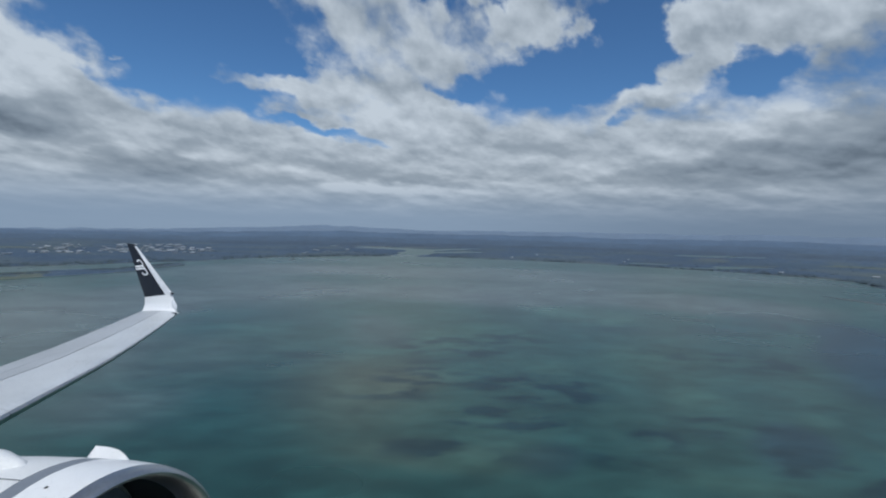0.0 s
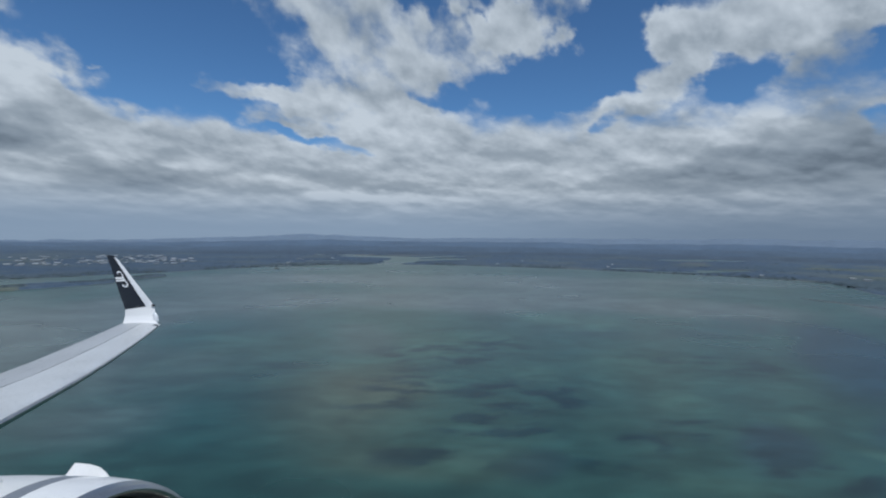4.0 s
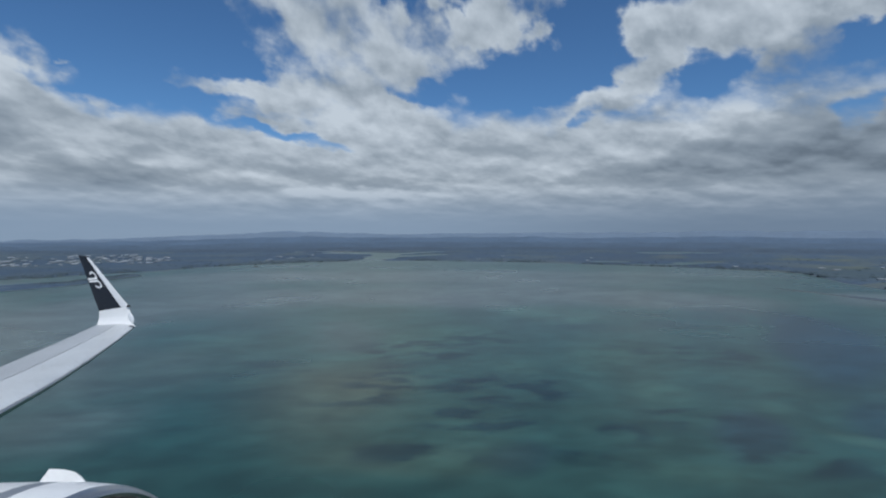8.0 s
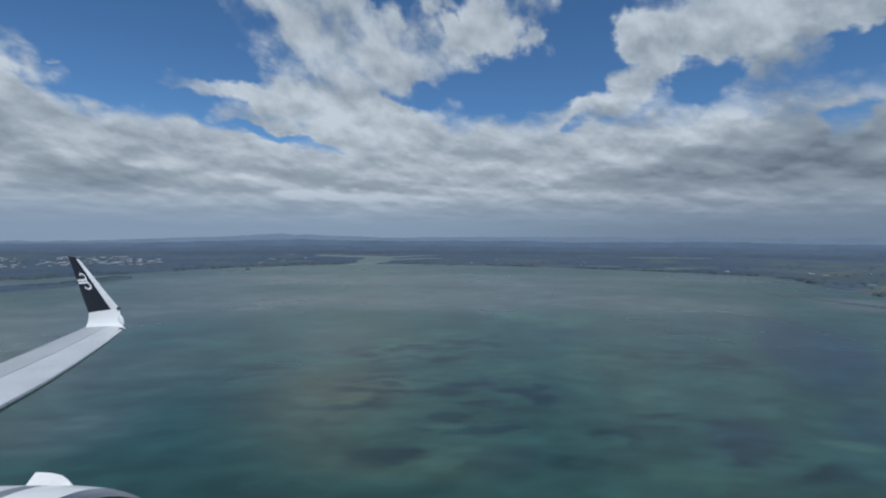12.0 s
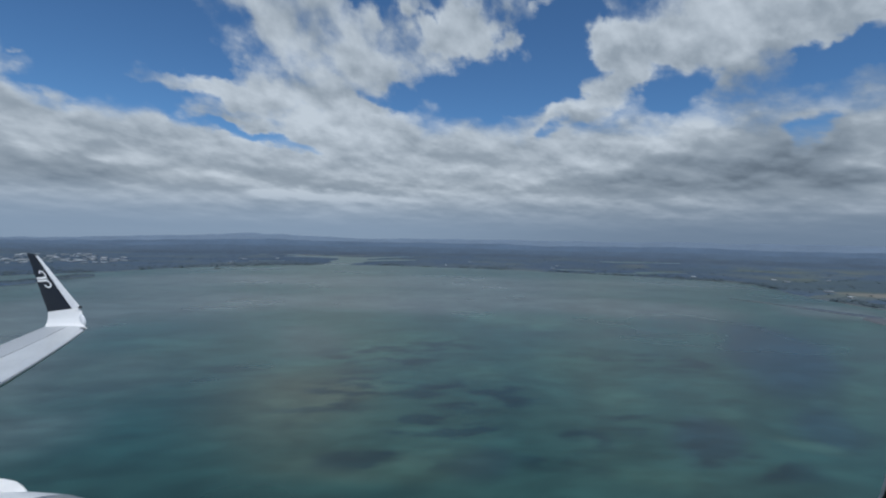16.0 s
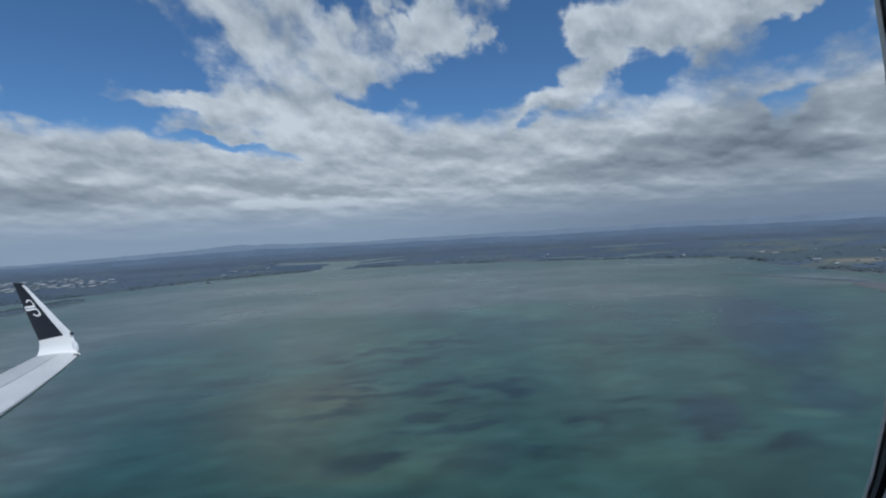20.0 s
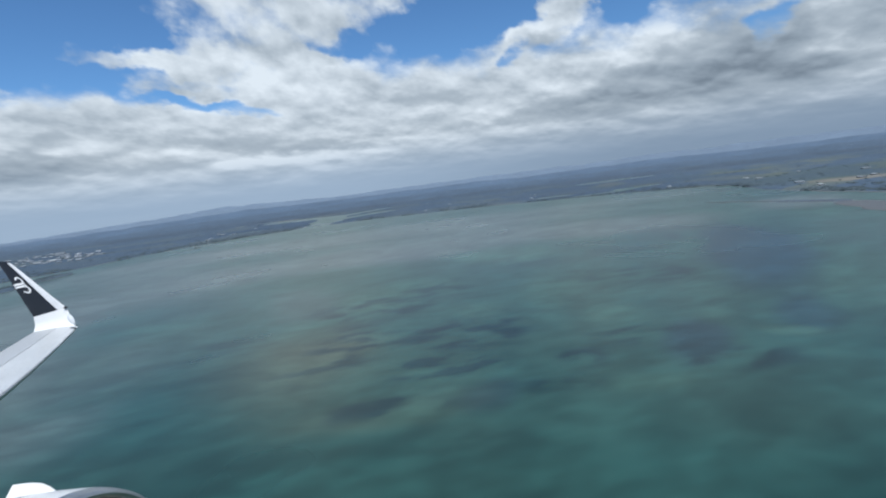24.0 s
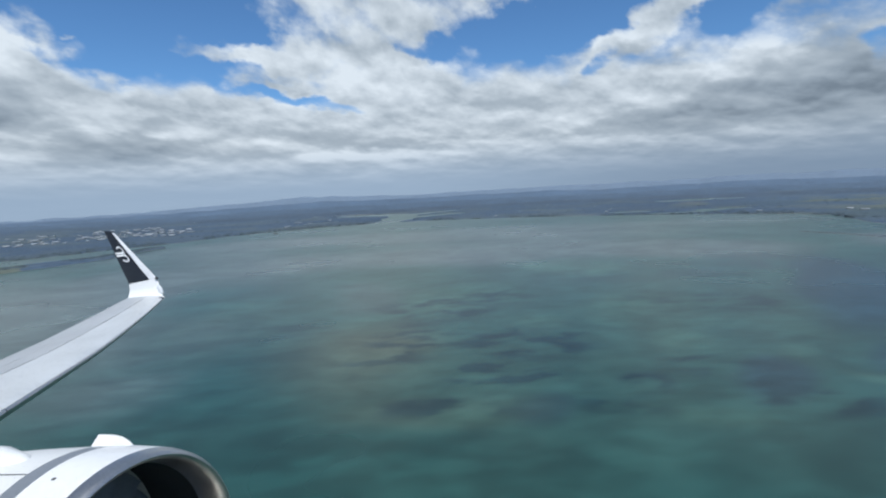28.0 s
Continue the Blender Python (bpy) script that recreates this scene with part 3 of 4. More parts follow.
# banked with the wing a little low, the tilt fitted to the camera's view of wing and skyline
plane.matrix_world = Matrix.Translation((0, 0, EYE)) @ Matrix.Rotation(0.05872, 4, Vector((-0.79257, 0.60978, 0))) @ Matrix.Translation((0, 0, -EYE)) @ level
tagged(plane, "white airliner with grey swept wing and black winglet, in flight", "aeroplane")

# wing stations: outwards, leading edge (aft, up), trailing edge (aft, up)
STATIONS = [(-0.6, 4.59, -2.90, 12.1, -3.55), (3.2, 6.57, -2.86, 12.05, -3.52), (5.8, 7.92, -2.83, 12.05, -3.50), (9.5, 9.84, -2.86, 12.94, -3.29),
            (11.3, 10.78, -2.80, 13.37, -3.12), (13.4, 11.87, -2.68, 13.87, -2.84), (15.2, 12.82, -2.54, 14.31, -2.58)]
UPPER = [(0.0, 0.0), (0.01, 0.012), (0.04, 0.022), (0.10, 0.031), (0.2, 0.037), (0.35, 0.038), (0.5, 0.033), (0.57, 0.029), (0.7, 0.020), (0.85, 0.009), (1.0, 0.001)]
LOWER = [(0.0, -0.010), (0.01, -0.024), (0.04, -0.032), (0.10, -0.040), (0.2, -0.053), (0.35, -0.058), (0.5, -0.050), (0.57, -0.044), (0.7, -0.030), (0.85, -0.014), (1.0, -0.001)]


def wing_at(o):
    return [np.interp(o, [s[0] for s in STATIONS], [s[k] for s in STATIONS]) for k in range(1, 5)]


def wing_point(o, u, side, scale=1.0):
    la, lz, ta, tz = wing_at(o)
    prof = UPPER if side > 0 else LOWER
    h = np.interp(u, [p[0] for p in prof], [p[1] for p in prof]) * scale
    return (o, la + (ta - la) * u, lz + (tz - lz) * u + h * (ta - la))


def wing_piece(o0, o1, u0, u1, scale=1.0, steps=10):
    us = sorted({u0, u1, *[p[0] for p in UPPER if u0 < p[0] < u1], (u0 + u1) / 2})
    rings = []
    for o in np.linspace(o0, o1, steps):
        rings.append([wing_point(o, u, 1, scale) for u in us] + [wing_point(o, u, -1, scale) for u in reversed(us)])
    bm = loft(rings)
    bmesh.ops.remove_doubles(bm, verts=bm.verts, dist=0.0004)
    return bm


wing = part("wing", wing_piece(-0.6, 15.2, 0.1216, 0.458, steps=24), WING_GREY, plane, "light grey swept wing with panel lines")
part("wing_core", wing_piece(-0.6, 15.15, 0.03, 0.9, 0.72, 24), SEAM, wing, "dark gaps between the wing panels")
for o0, o1 in ((-0.2, 3.2), (3.25, 6.2), (6.215, 9.1), (9.115, 12.1), (12.115, 14.9)):
    part("slat", wing_piece(o0, o1, 0.0105, 0.1208, steps=5), WING_GREY, wing, "smooth light grey leading-edge slat")
    part("slat_nose", wing_piece(o0, o1, 0.0, 0.0102, steps=5), LIP, wing, "bare metal slat nose")
for o0, o1 in ((3.3, 5.6), (5.615, 7.3), (7.315, 8.9), (8.915, 10.6)):
    part("spoiler", wing_piece(o0, o1, 0.471, 0.70, steps=4), WING_AFT, wing)
for o0, o1 in ((-0.6, 5.75), (5.77, 10.6)):
    part("flap", wing_piece(o0, o1, 0.704, 1.0, steps=6), WING_AFT, wing)
part("aileron", wing_piece(10.62, 13.9, 0.471, 1.0, steps=6), WING_AFT, wing)
part("wing_tip_panel", wing_piece(13.915, 15.2, 0.471, 1.0, steps=4), WING_AFT, wing)
for o0 in (4.2, 7.4, 10.3):
    bm = bmesh.new()
    la, lz, ta, tz = wing_at(o0)
    bmesh.ops.create_uvsphere(bm, u_segments=16, v_segments=10, radius=1, matrix=Matrix.Translation((o0, ta - 0.55, tz - 0.34)) @ Matrix.Diagonal((0.13, 1.15, 0.2, 1)))
    part("flap_track_fairing", bm, WING_GREY, wing)
# chordwise skin joints with rows of fasteners worn into them
for o0 in (7.8, 10.6, 13.4):
    bm = bmesh.new()
    us = np.linspace(0.13, 0.455, 9)
    for u0, u1 in zip(us, us[1:]):
        q = [Vector(wing_point(o, u, 1)) + Vector((0, 0, 0.0035)) for o, u in ((o0, u0), (o0 + 0.010, u0), (o0 + 0.010, u1), (o0, u1))]
        bm.faces.new([bm.verts.new(p) for p in q])
    part("skin_joint", bm, WING_AFT, wing)

# winglet: outwards, leading edge (aft, up), trailing edge (aft, up)
BLADE = [(15.2, 12.82, -2.54, 14.31, -2.58), (15.28, 13.03, -2.46, 14.34, -2.50), (15.36, 13.13, -2.27, 14.37, -2.36), (15.40, 13.26, -1.92, 14.42, -2.12),
         (15.55, 13.83, -1.52, 14.80, -1.66), (15.70, 14.40, -1.10, 15.17, -1.19), (15.86, 14.97, -0.69, 15.55, -0.72), (15.97, 15.40, -0.38, 15.84, -0.36), (16.0, 15.56, -0.27, 15.93, -0.24)]


def blade_point(s, u, side, proud=0.0):
    """s: 0 at the wing's tip to 8 at the top; side: -1 faces the cabin."""
    st = [np.interp(s, range(len(BLADE)), [b[k] for b in BLADE]) for k in range(5)]
    le, te = Vector((st[0], st[1], st[2])), Vector((st[0], st[3], st[4]))
    chord = te - le
    up = np.interp(s, [0, 1, 2, 3, 8], [1.0, 0.75, 0.35, 0.12, 0.10])
    h = 0.10 * math.sqrt(max(u, 0)) * (1 - u) * chord.length
    face = Vector((-(1 - up), 0, up)).normalized()
    return le + chord * u - face * side * (h + proud)


def blade_piece(s0, s1, u0, u1, steps=10, proud=0.0):
    us = [u0 + (u1 - u0) * k / 10 for k in range(11)]
    if u0 == 0:
        us = sorted(us + [0.01, 0.03])
    rings = []
    for s in np.linspace(s0, s1, steps):
        rings.append([blade_point(s, u, -1, proud) for u in us] + [blade_point(s, u, 1, proud) for u in reversed(us)])
    bm = loft(rings)
    bmesh.ops.remove_doubles(bm, verts=bm.verts, dist=0.0004)
    return bm


winglet = part("winglet", blade_piece(3.0, 7.5, 0.24, 1.0, 14), BLACK, plane, "tall black-painted upswept winglet")
part("leading_edge", blade_piece(3.0, 7.5, 0.0, 0.238, 14), EDGE_GREY, winglet, "white-painted leading edge, greyed for its shadow side")
part("root_fairing", blade_piece(0.0, 2.995, 0.0, 1.0, 12), WHITE, winglet, "curved white fairing")
part("tip_cap", blade_piece(7.503, 8.0, 0.0, 1.0, 4), BLACK, winglet)
bm = bmesh.new()
bmesh.ops.create_uvsphere(bm, u_segments=16, v_segments=10, radius=1, matrix=Matrix.Translation((15.31, 13.09, -2.30)) @ Matrix.Rotation(radians(-25), 4, "X") @ Matrix.Diagonal((0.05, 0.09, 0.20, 1)))
part("navigation_light", bm, LAMP, winglet, "clear navigation light cover")
bm = bmesh.new()
bmesh.ops.create_uvsphere(bm, u_segments=10, v_segments=8, radius=0.05, matrix=Matrix.Translation((15.35, 13.25, -1.90)) @ Matrix.Diagonal((1, 1.3, 0.8, 1)))
part("light_bracket", bm, DUCT, winglet)


def stroke(name, pts, half):
    """A flat white mark on the winglet's cabin face, along points (s, u)."""
    bm = bmesh.new()
    rows = []
    for k, (s, u) in enumerate(pts):
        s2, u2 = pts[min(k + 1, len(pts) - 1)]
        s1, u1 = pts[max(k - 1, 0)]
        d = Vector(((s2 - s1) * 0.5, (u2 - u1) * 0.85)).normalized()
        n = Vector((-d.y / 0.5, d.x / 0.85)) * half
        rows.append([bm.verts.new(blade_point(s + e * n.x, u + e * n.y, -1, 0.004)) for e in (1, -1)])
    for a, b in zip(rows, rows[1:]):
        bm.faces.new((a[0], a[1], b[1], b[0]))
    part(name, bm, WHITE, winglet, "white curled line mark")


mid = 5.15
for sgn in (-1, 1):
    stroke("emblem_bar", [(mid + sgn * 0.09, 0.42 + 0.09 * k) for k in range(7)], 0.033)
    curl = []
    for k in range(16):
        a = radians(18 + k * 16)
        rad = 1.0 - 0.025 * k
        curl.append((mid + sgn * (0.36 - 0.28 * rad * math.cos(a)), 0.58 - 0.185 * rad * math.sin(a)))
    stroke("emblem_curl", curl, 0.026)

# engine: its own axis, x forwards, hung under the wing
engine = new("engine")
engine.parent = plane
engine_at = Matrix.Translation((-2.28, 4.22, EYE - 3.115)) @ Matrix.Rotation(radians(90 - 109), 4, "Z") @ Matrix.Rotation(radians(-4.6), 4, "Y")
engine.matrix_basis = level.inverted() @ engine_at
tagged(engine, "white turbofan engine nacelle with bare metal inlet lip")
OUTER = [(0.0, 1.125), (0.012, 1.147), (0.04, 1.163), (0.10, 1.176), (0.13, 1.180), (0.16, 1.183), (0.2, 1.185), (0.45, 1.19), (0.9, 1.17), (1.4, 1.14), (2.0, 1.09), (2.8, 1.0), (3.5, 0.9)]
INNER = [(0.0, 1.125), (0.012, 1.105), (0.04, 1.088), (0.10, 1.07), (0.2, 1.052), (0.3, 1.045), (0.45, 1.042), (0.9, 1.06)]


def cowl_piece(s0, s1, table, thick=0.03, seg=72, lift=0.0):
    ss = sorted({s0, s1, *[p[0] for p in table if s0 < p[0] < s1], *np.linspace(s0, s1, 4)})
    rad = [np.interp(s, [p[0] for p in table], [p[1] for p in table]) + lift for s in ss]
    prof = list(zip(ss, rad)) + [(s, r - thick) for s, r in reversed(list(zip(ss, rad)))]
    rings = []
    for k in range(seg):
        a = 2 * math.pi * k / seg
        rings.append([(-s, r * math.sin(a), r * math.cos(a)) for s, r in prof])
    rings.append(rings[0])
    bm = loft(rings, caps=False)
    bmesh.ops.remove_doubles(bm, verts=bm.verts, dist=0.0002)
    return bm


def lip_piece():
    prof = [(s, r) for s, r in reversed(OUTER) if s <= 0.13] + [(s, r) for s, r in INNER if 0 < s <= 0.3]
    rings = []
    for k in range(96):
        a = 2 * math.pi * k / 96
        rings.append([(-s, r * math.sin(a), r * math.cos(a)) for s, r in prof])
    rings.append(rings[0])
    bm = loft(rings, close=False)
    bmesh.ops.remove_doubles(bm, verts=bm.verts, dist=0.0002)
    return bm


part("inlet_lip", lip_piece(), LIP, engine, "dull bare metal inlet lip")
part("fan_cowl", cowl_piece(0.134, 0.62, OUTER), WHITE, engine, "glossy white fan cowl")
part("cowl_stripe", cowl_piece(0.624, 0.80, OUTER), STRIPE, engine, "dark grey painted band")
part("reverser_cowl", cowl_piece(0.804, 3.5, OUTER), COWL, engine, "off-white reverser cowl")
part("inlet_duct", cowl_piece(0.3, 0.95, INNER, -0.02), DUCT, engine, "dark inlet duct")
bm = bmesh.new()
bmesh.ops.create_cone(bm, cap_ends=True, segments=48, radius1=1.06, radius2=1.06, depth=0.03, matrix=Matrix.Translation((-1.15, 0, 0)) @ Matrix.Rotation(radians(90), 4, "Y"))
part("fan_backing", bm, DUCT, engine)
bm = bmesh.new()
bmesh.ops.create_cone(bm, cap_ends=True, segments=32, radius1=0.30, radius2=0.02, depth=0.42, matrix=Matrix.Translation((-0.84, 0, 0)) @ Matrix.Rotation(radians(90), 4, "Y"))
part("spinner", bm, STRIPE, engine)
for k in range(20):
    a = 2 * math.pi * k / 20
    rings = []
    for r in np.linspace(0.26, 1.035, 6):
        tw = radians(20 + 38 * (r - 0.26) / 0.78)
        c, w = 0.11 + 0.03 * r, 0.008
        ring_ = []
        for e, g in ((-1, 0), (0, w), (1, 0), (0, -w)):
            t_ = e * c * math.sin(tw) + g * math.cos(tw)
            x_ = -0.98 + e * c * math.cos(tw) - g * math.sin(tw)
            b_ = a + t_ / r
            ring_.append((x_, r * math.sin(b_), r * math.cos(b_)))
        rings.append(ring_)
    part("fan_blade", loft(rings), STRIPE, engine)
# strake on the outboard shoulder
rings = []
th = radians(-26)
for s, h in ((0.52, 0.0), (0.59, 0.045), (0.68, 0.085), (0.80, 0.105), (0.97, 0.112), (1.02, 0.0)):
    r0 = np.interp(s, [p[0] for p in OUTER], [p[1] for p in OUTER]) - 0.02
    ring_ = []
    for r_, w in ((r0, 0.02), (r0 + h + 0.02, 0.008), (r0 + h + 0.02, -0.008), (r0, -0.02)):
        ring_.append((-s, -r_ * math.sin(th) + w * math.cos(th), r_ * math.cos(th) + w * math.sin(th)))
    rings.append(ring_)
part("strake", loft(rings), WHITE, engine, "white fin-shaped strake")
# vent and latch joint on the inboard cowl
def on_cowl(s0, s1, ang, half, mat, name, n=8):
    bm = bmesh.new()
    ss = np.linspace(s0, s1, n)
    rows = []
    for s in ss:
        r_ = np.interp(s, [p[0] for p in OUTER], [p[1] for p in OUTER]) + 0.003
        rows.append([bm.verts.new((-s, r_ * math.sin(a), r_ * math.cos(a))) for a in (radians(ang) - half / r_, radians(ang) + half / r_)])
    for p, q in zip(rows, rows[1:]):
        bm.faces.new((p[0], p[1], q[1], q[0]))
    part(name, bm, mat, engine)


on_cowl(0.42, 0.455, -14.0, 0.014, DUCT, "cowl_vent", 3)
on_cowl(0.80, 2.6, -11.5, 0.006, SEAM, "cowl_latch_joint", 14)
for k in range(3):
    on_cowl(0.60 + 0.07 * k, 0.645 + 0.07 * k, 21.5, 0.008, STRIPE, "stencil_bar", 2)
part("cowl_seam", cowl_piece(0.8005, 0.8035, OUTER, 0.02), SEAM, engine)
# pylon from the nacelle's crown to the wing
rings = []
for x_, w_, low, high in ((-1.05, 0.03, 1.0, 1.13), (-1.2, 0.15, 0.95, 1.20), (-1.5, 0.25, 0.9, 1.26), (-2.4, 0.29, 0.75, 1.27), (-3.4, 0.27, 0.5, 1.15), (-5.6, 0.2, 0.3, 0.6)):
    rings.append([(x_, w_ * math.cos(radians(t)), low + (high - low) * math.sin(radians(t))) for t in range(0, 181, 20)] + [(x_, 0, low - 0.2)])
bm = loft(rings)
part("pylon", bm, COWL, engine, "white engine pylon")

# fuselage shell, closed round the cabin, with an opening at the window
FC_O, FC_Z, FR = 0.165 - 1.93, -0.45, 1.98
bm = bmesh.new()
PITCH = 0.54
avals = sorted([-7.0, -6.4, -5, -3.6, -0.36, 0.36, 4.2, 5, 7, 9, 11, 13, 14.5] + [PITCH * k + e for k in (-6, -5, -4, -3, -2, 2, 3, 4, 5, 6, 7) for e in (-0.12, 0.12)])
across = {round(PITCH * k - 0.12, 3) for k in (-6, -5, -4, -3, -2, 2, 3, 4, 5, 6, 7)}
angs = np.radians(np.concatenate([np.arange(-180, -6, 6), [-0.0], [27.0], np.arange(33, 180, 6)]))
grid = []
for a_ in avals:
    k = math.sqrt(max(0.12, 1 - max(0, -5 - a_) ** 2 / 5.0))
    grid.append([bm.verts.new((FC_O + FR * k * math.cos(t), a_, FC_Z + FR * k * math.sin(t))) for t in angs])
hole = list(np.round(np.degrees(angs), 1)).index(0.0)
for i in range(len(avals) - 1):
    for j in range(len(angs)):
        if avals[i] == -0.36 and j == hole or round(avals[i], 3) in across and 152 < math.degrees(angs[j]) < 164:
            continue
        bm.faces.new((grid[i][j], grid[i][(j + 1) % len(angs)], grid[i + 1][(j + 1) % len(angs)], grid[i + 1][j]))
bm.faces.new(grid[0])
bm.faces.new(list(reversed(grid[-1])))
part("fuselage", bm, WHITE, plane, "white fuselage skin")


def window_ring(near, far, outer, o0, o1, seg=72):
    """A moulding round the window from depth o0 to o1: half width and height of its opening at either depth, and of its rim."""
    def outline(w, h, o):
        pts = []
        for i in range(seg):
            t = 2 * math.pi * i / seg
            c, s = math.cos(t), math.sin(t)
            e = 2 / WIN_POWER
            pts.append((o, WIN_A + w * math.copysign(abs(c) ** e, c), WIN_Z + h * math.copysign(abs(s) ** e, s)))
        return pts
    rings = [outline(*near, o0), outline(*outer, o0), outline(*outer, o1), outline(*far, o1), outline(*near, o0)]
    bm = loft(rings, caps=False)
    bmesh.ops.remove_doubles(bm, verts=bm.verts, dist=0.0001)
    return bm


WIN_A, WIN_Z, WIN_POWER = 0.078, 0.021, 2.5
part("window_lining", window_ring((0.142, 0.121), (0.1558, 0.1418), (0.44, 0.47), 0.070, 0.0995), TRIM, plane, "grey plastic window surround")
part("window_seal", window_ring((0.1550, 0.1410), (0.1625, 0.1525), (0.20, 0.22), 0.100, 0.1115), GASKET, plane, "black rubber window seal")
bm = bmesh.new()
prev = []
for o_ in (0.1130, 0.1155):
    prev.append([bm.verts.new((o_, WIN_A + 0.173 * math.copysign(abs(math.cos(t)) ** 0.74, math.cos(t)), WIN_Z + 0.166 * math.copysign(abs(math.sin(t)) ** 0.74, math.sin(t)))) for t in np.linspace(0, 2 * math.pi, 49)[:-1]])
bm.faces.new(prev[0])
bm.faces.new(prev[1])
for k in range(48):
    bm.faces.new((prev[0][k], prev[0][(k + 1) % 48], prev[1][(k + 1) % 48], prev[1][k]))
pane = part("window_pane", bm, PANE, plane, "clear acrylic window pane", smooth=False)
pane.visible_shadow = False
part("window_frame", window_ring((0.1622, 0.1522), (0.1672, 0.160), (0.44, 0.47), 0.112, 0.120), FRAME_GREY, plane, "grey painted window frame")


# ---- the far shore ----
def height(x, y):
    return max(0.0, float(terrain(np.array([x]), np.array([y]))[0]))


def shed(length, width, tall, mat):
    """A long low warehouse with a shallow gabled roof; its base at the origin."""
    ob = new("warehouse")
    bm = bmesh.new()
    box(bm, -length / 2, length / 2, -width / 2, width / 2, -1.5, tall)
    part("wall", bm, SHED_WALL, ob, smooth=False)
    e, rise = 0.5, width * 0.12
    bm = loft([[(x, -width / 2 - e, tall), (x, width / 2 + e, tall), (x, width / 2 + e, tall + 0.3), (x, 0, tall + rise), (x, -width / 2 - e, tall + 0.3)] for x in (-length / 2 - e, length / 2 + e)])
    part("roof", bm, mat, ob, smooth=False)
    return tagged(ob, "long warehouse with a pale sheet-metal roof among dark trees", "warehouse", "warehouses on the shore")


rng = random.Random(7)
kinds = [shed(16, 9, 2.0, ROOF_WHITE), shed(11, 6, 1.8, ROOF_WHITE), shed(13, 8, 1.8, ROOF_GREY), shed(22, 9, 2.2, ROOF_GREY), shed(7, 5, 1.6, ROOF_WHITE)]
placed = []
# estates on the flat behind the western shore, then single sheds further along: bearing and distance ranges, number
for az0, az1, r0, r1, count in ((-37, -31, 1560, 2150, 30), (-31, -25, 1600, 2200, 48), (-26, -22.5, 1560, 1900, 14), (-48, -38, 1500, 1900, 14),
                                (-15, -7, 1560, 1900, 6), (5, 24, 1520, 1800, 4), (35, 52, 1010, 1500, 9)):
    for k in range(count):
        for attempt in range(30):
            az_, r_ = rng.uniform(az0, az1), rng.uniform(r0, r1)
            x_, y_ = at(az_, r_)
            z_ = height(x_, y_)
            if z_ > 0.8 and all((x_ - u) ** 2 + (y_ - w) ** 2 > 24 ** 2 for u, w in placed):
                placed.append((x_, y_))
                pick = rng.choice(kinds if az1 < -20 else kinds[1:3] + kinds[4:])
                copy_thing(pick, pose(x_, y_, z_, 0, 0, rng.choice((-20, 65, 5, 90)) + rng.uniform(-8, 8)))
                break
for ob in kinds:
    for o in (*ob.children_recursive, ob):
        bpy.data.objects.remove(o)


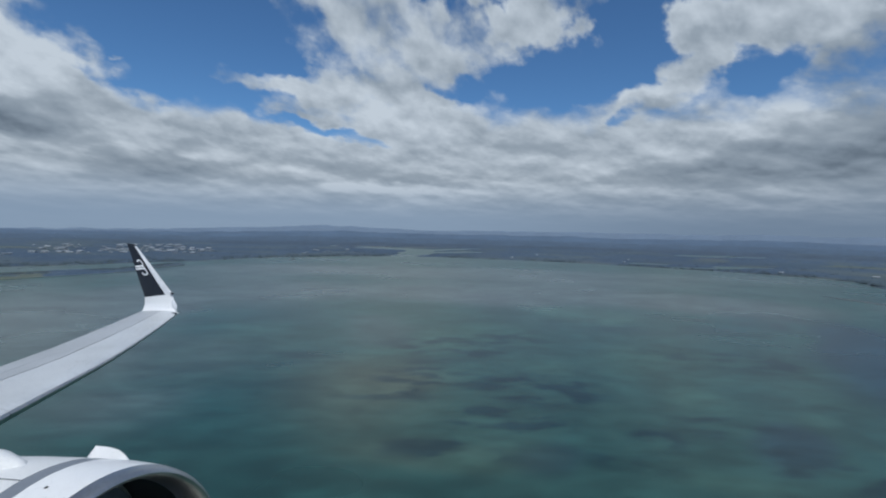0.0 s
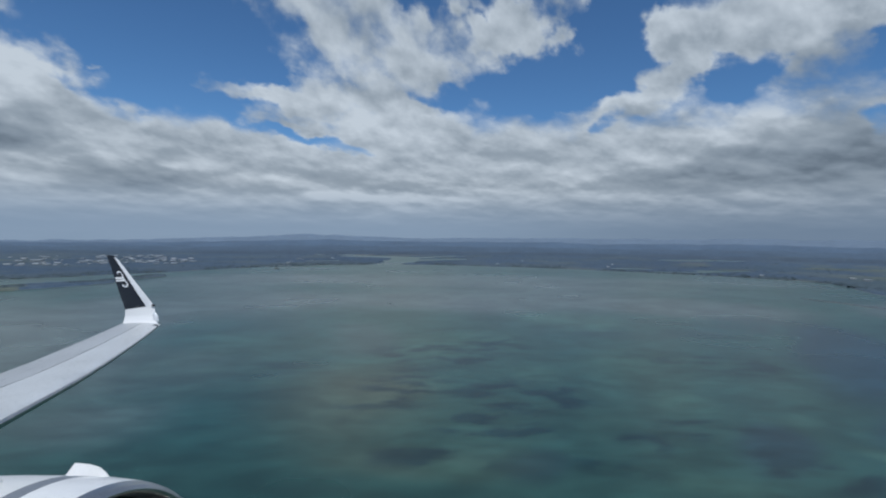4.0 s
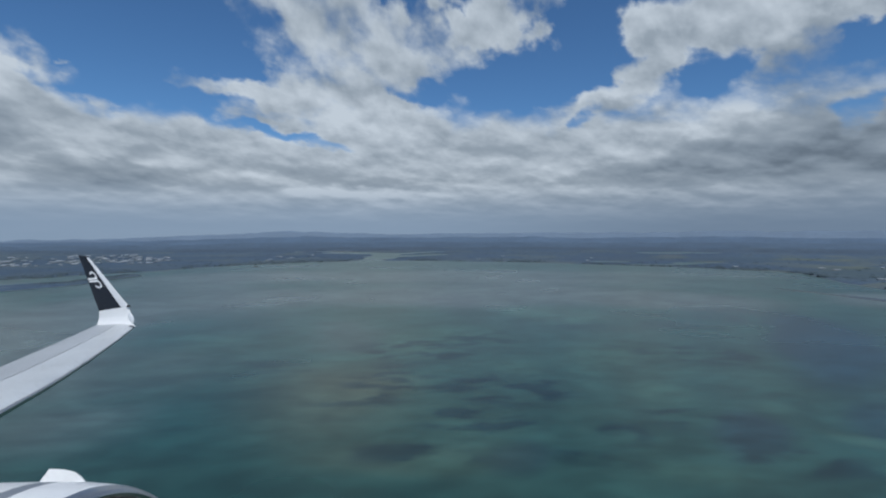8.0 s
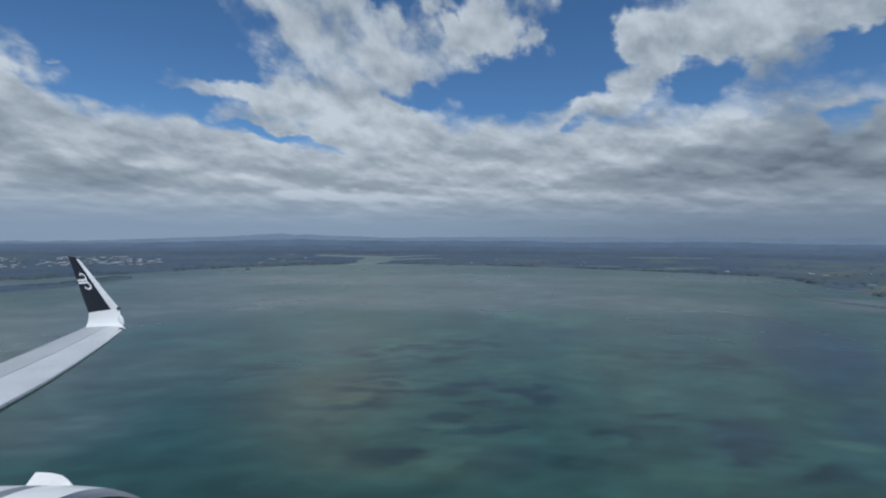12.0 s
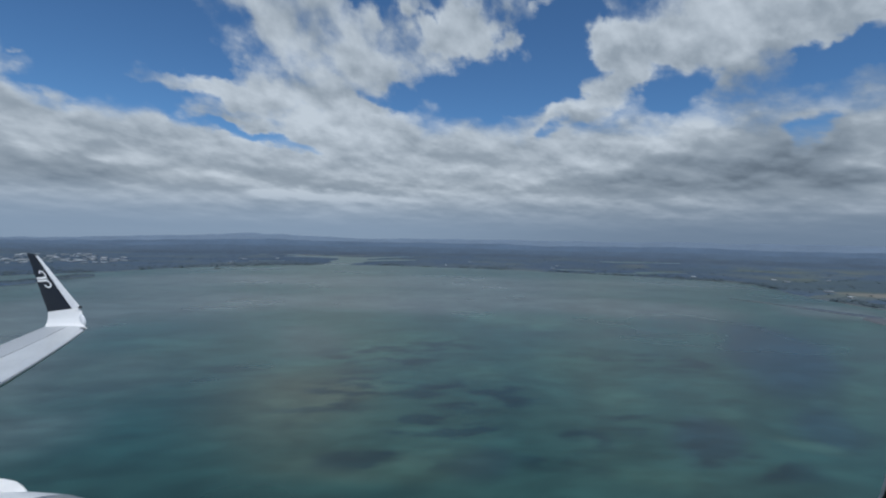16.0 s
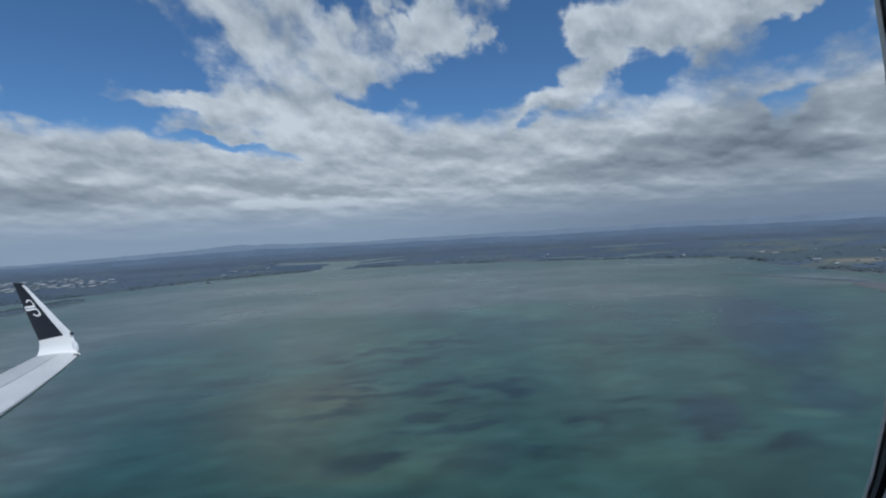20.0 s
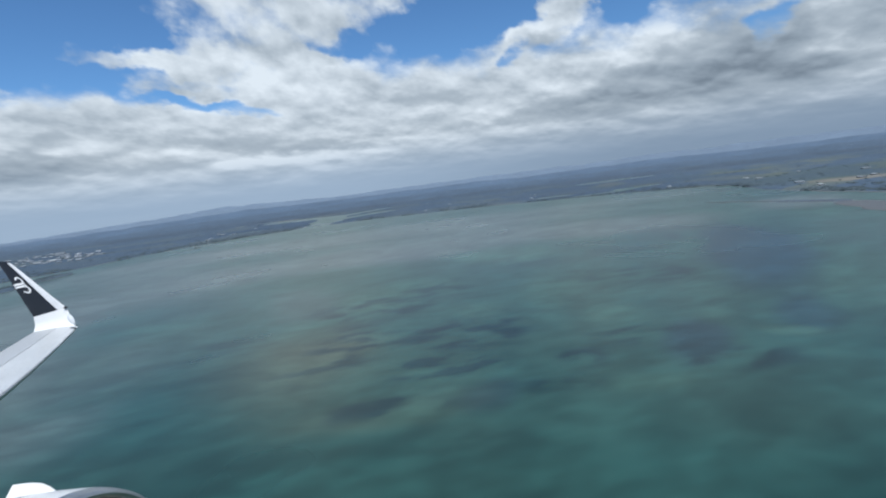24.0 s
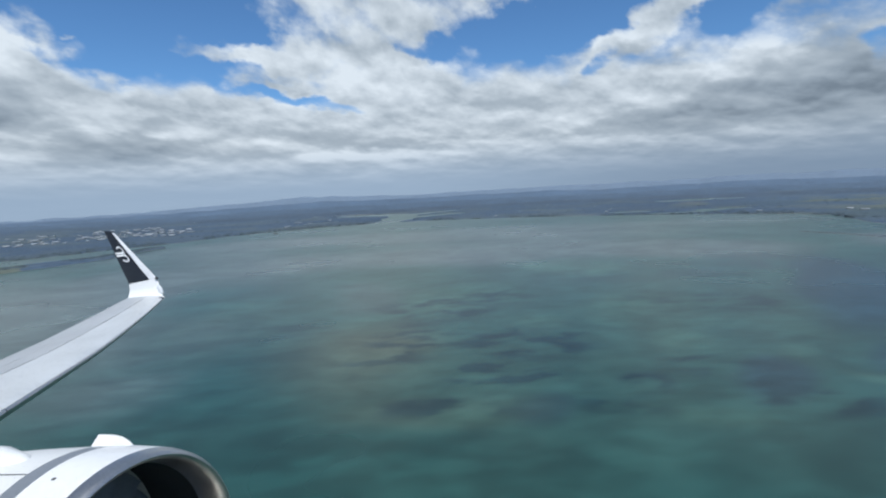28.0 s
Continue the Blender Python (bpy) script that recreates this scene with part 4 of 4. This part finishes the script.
def woods():
    """Bush along the shore and in patches inland, as low uneven clumps."""
    r2 = random.Random(11)
    verts, faces = [], []
    spots_ = []
    while len(spots_) < 2600:
        az_ = r2.uniform(-52, 60)
        shore = np.interp(az_, SHORE_AZ, SHORE_R)
        r_ = shore + (r2.expovariate(1 / 40.0) if r2.random() < 0.7 else r2.uniform(20, 900))
        spots_.append((az_, r_))
    for az0, r0, az1, r1, spread, n in ((-58, 957, -40, 955, 20, 240), (-40, 955, -31, 1010, 16, 220), (-31, 1010, -26.4, 1120, 7, 90)):
        for k in range(n):
            t = r2.random()
            x0, y0 = at(az0, r0)
            x1, y1 = at(az1, r1)
            x_, y_ = x0 + (x1 - x0) * t + r2.gauss(0, spread * 0.5), y0 + (y1 - y0) * t + r2.gauss(0, spread * 0.5)
            spots_.append((math.degrees(math.atan2(x_, y_)), math.hypot(x_, y_)))
    xy = np.array([at(a, r) for a, r in spots_])
    zs = terrain(xy[:, 0], xy[:, 1])
    for (x_, y_), z_ in zip(xy, zs):
        if z_ < 0.5:
            continue
        patch = value_noise(np.array([x_ / 90]), np.array([y_ / 90]), 40)[0]
        if patch < -0.25:
            continue
        w, h = r2.uniform(2.5, 7), r2.uniform(0.7, 1.9)
        b = len(verts)
        n = 6
        for ring_k, (rw, rz) in enumerate(((0.8, 0.0), (1.0, 0.45), (0.55, 0.85))):
            for k in range(n):
                a = 2 * math.pi * k / n + ring_k
                q = w * rw * r2.uniform(0.7, 1.25)
                verts.append((x_ + q * math.cos(a), y_ + q * math.sin(a), z_ - 0.4 + h * rz * r2.uniform(0.85, 1.15)))
        verts.append((x_ + r2.uniform(-1, 1), y_ + r2.uniform(-1, 1), z_ + h * r2.uniform(0.9, 1.15)))
        for ring_k in range(2):
            for k in range(n):
                faces.append((b + ring_k * n + k, b + ring_k * n + (k + 1) % n, b + (ring_k + 1) * n + (k + 1) % n, b + (ring_k + 1) * n + k))
        for k in range(n):
            faces.append((b + 2 * n + k, b + 2 * n + (k + 1) % n, b + 3 * n))
    tagged(sheet("shore_bush", verts, faces, WOOD, False), "dark low bush and mangroves along the far shore, hazed blue-grey", "trees", kind="stuff")


woods()


def barge():
    ob = new("barge")
    bm = loft([[(x, -w, 0.0 + dz), (x, w, 0.0 + dz), (x, w * 1.05, 1.5), (x, -w * 1.05, 1.5)] for x, w, dz in ((-8, 1.6, 0.5), (-6.5, 2.5, -0.6), (6.5, 2.5, -0.6), (8, 1.8, 0.5))])
    part("hull", bm, HULL, ob, smooth=False)
    bm = bmesh.new()
    box(bm, -7.4, 7.4, -2.2, 2.2, 1.5, 1.75)
    part("deck", bm, DECK, ob, smooth=False)
    bm = bmesh.new()
    box(bm, -5.5, -1.5, -1.5, 1.5, 1.75, 3.6)
    box(bm, -4.8, -2.4, -1.2, 1.2, 3.6, 4.6)
    part("deckhouse", bm, SHED_WALL, ob, smooth=False)
    bm = bmesh.new()
    bmesh.ops.create_cone(bm, cap_ends=True, segments=8, radius1=0.18, radius2=0.1, depth=5, matrix=Matrix.Translation((2.5, 0, 4.2)) @ Matrix.Rotation(radians(25), 4, "Y"))
    part("crane_jib", bm, HULL, ob, smooth=False)
    x_, y_ = at(-14.5, 1330)
    ob.matrix_world = pose(x_, y_, 0, 0, 0, 12) @ Matrix.Scale(0.75, 4)
    tagged(ob, "small dark work barge anchored on calm harbour water", "boat")


barge()
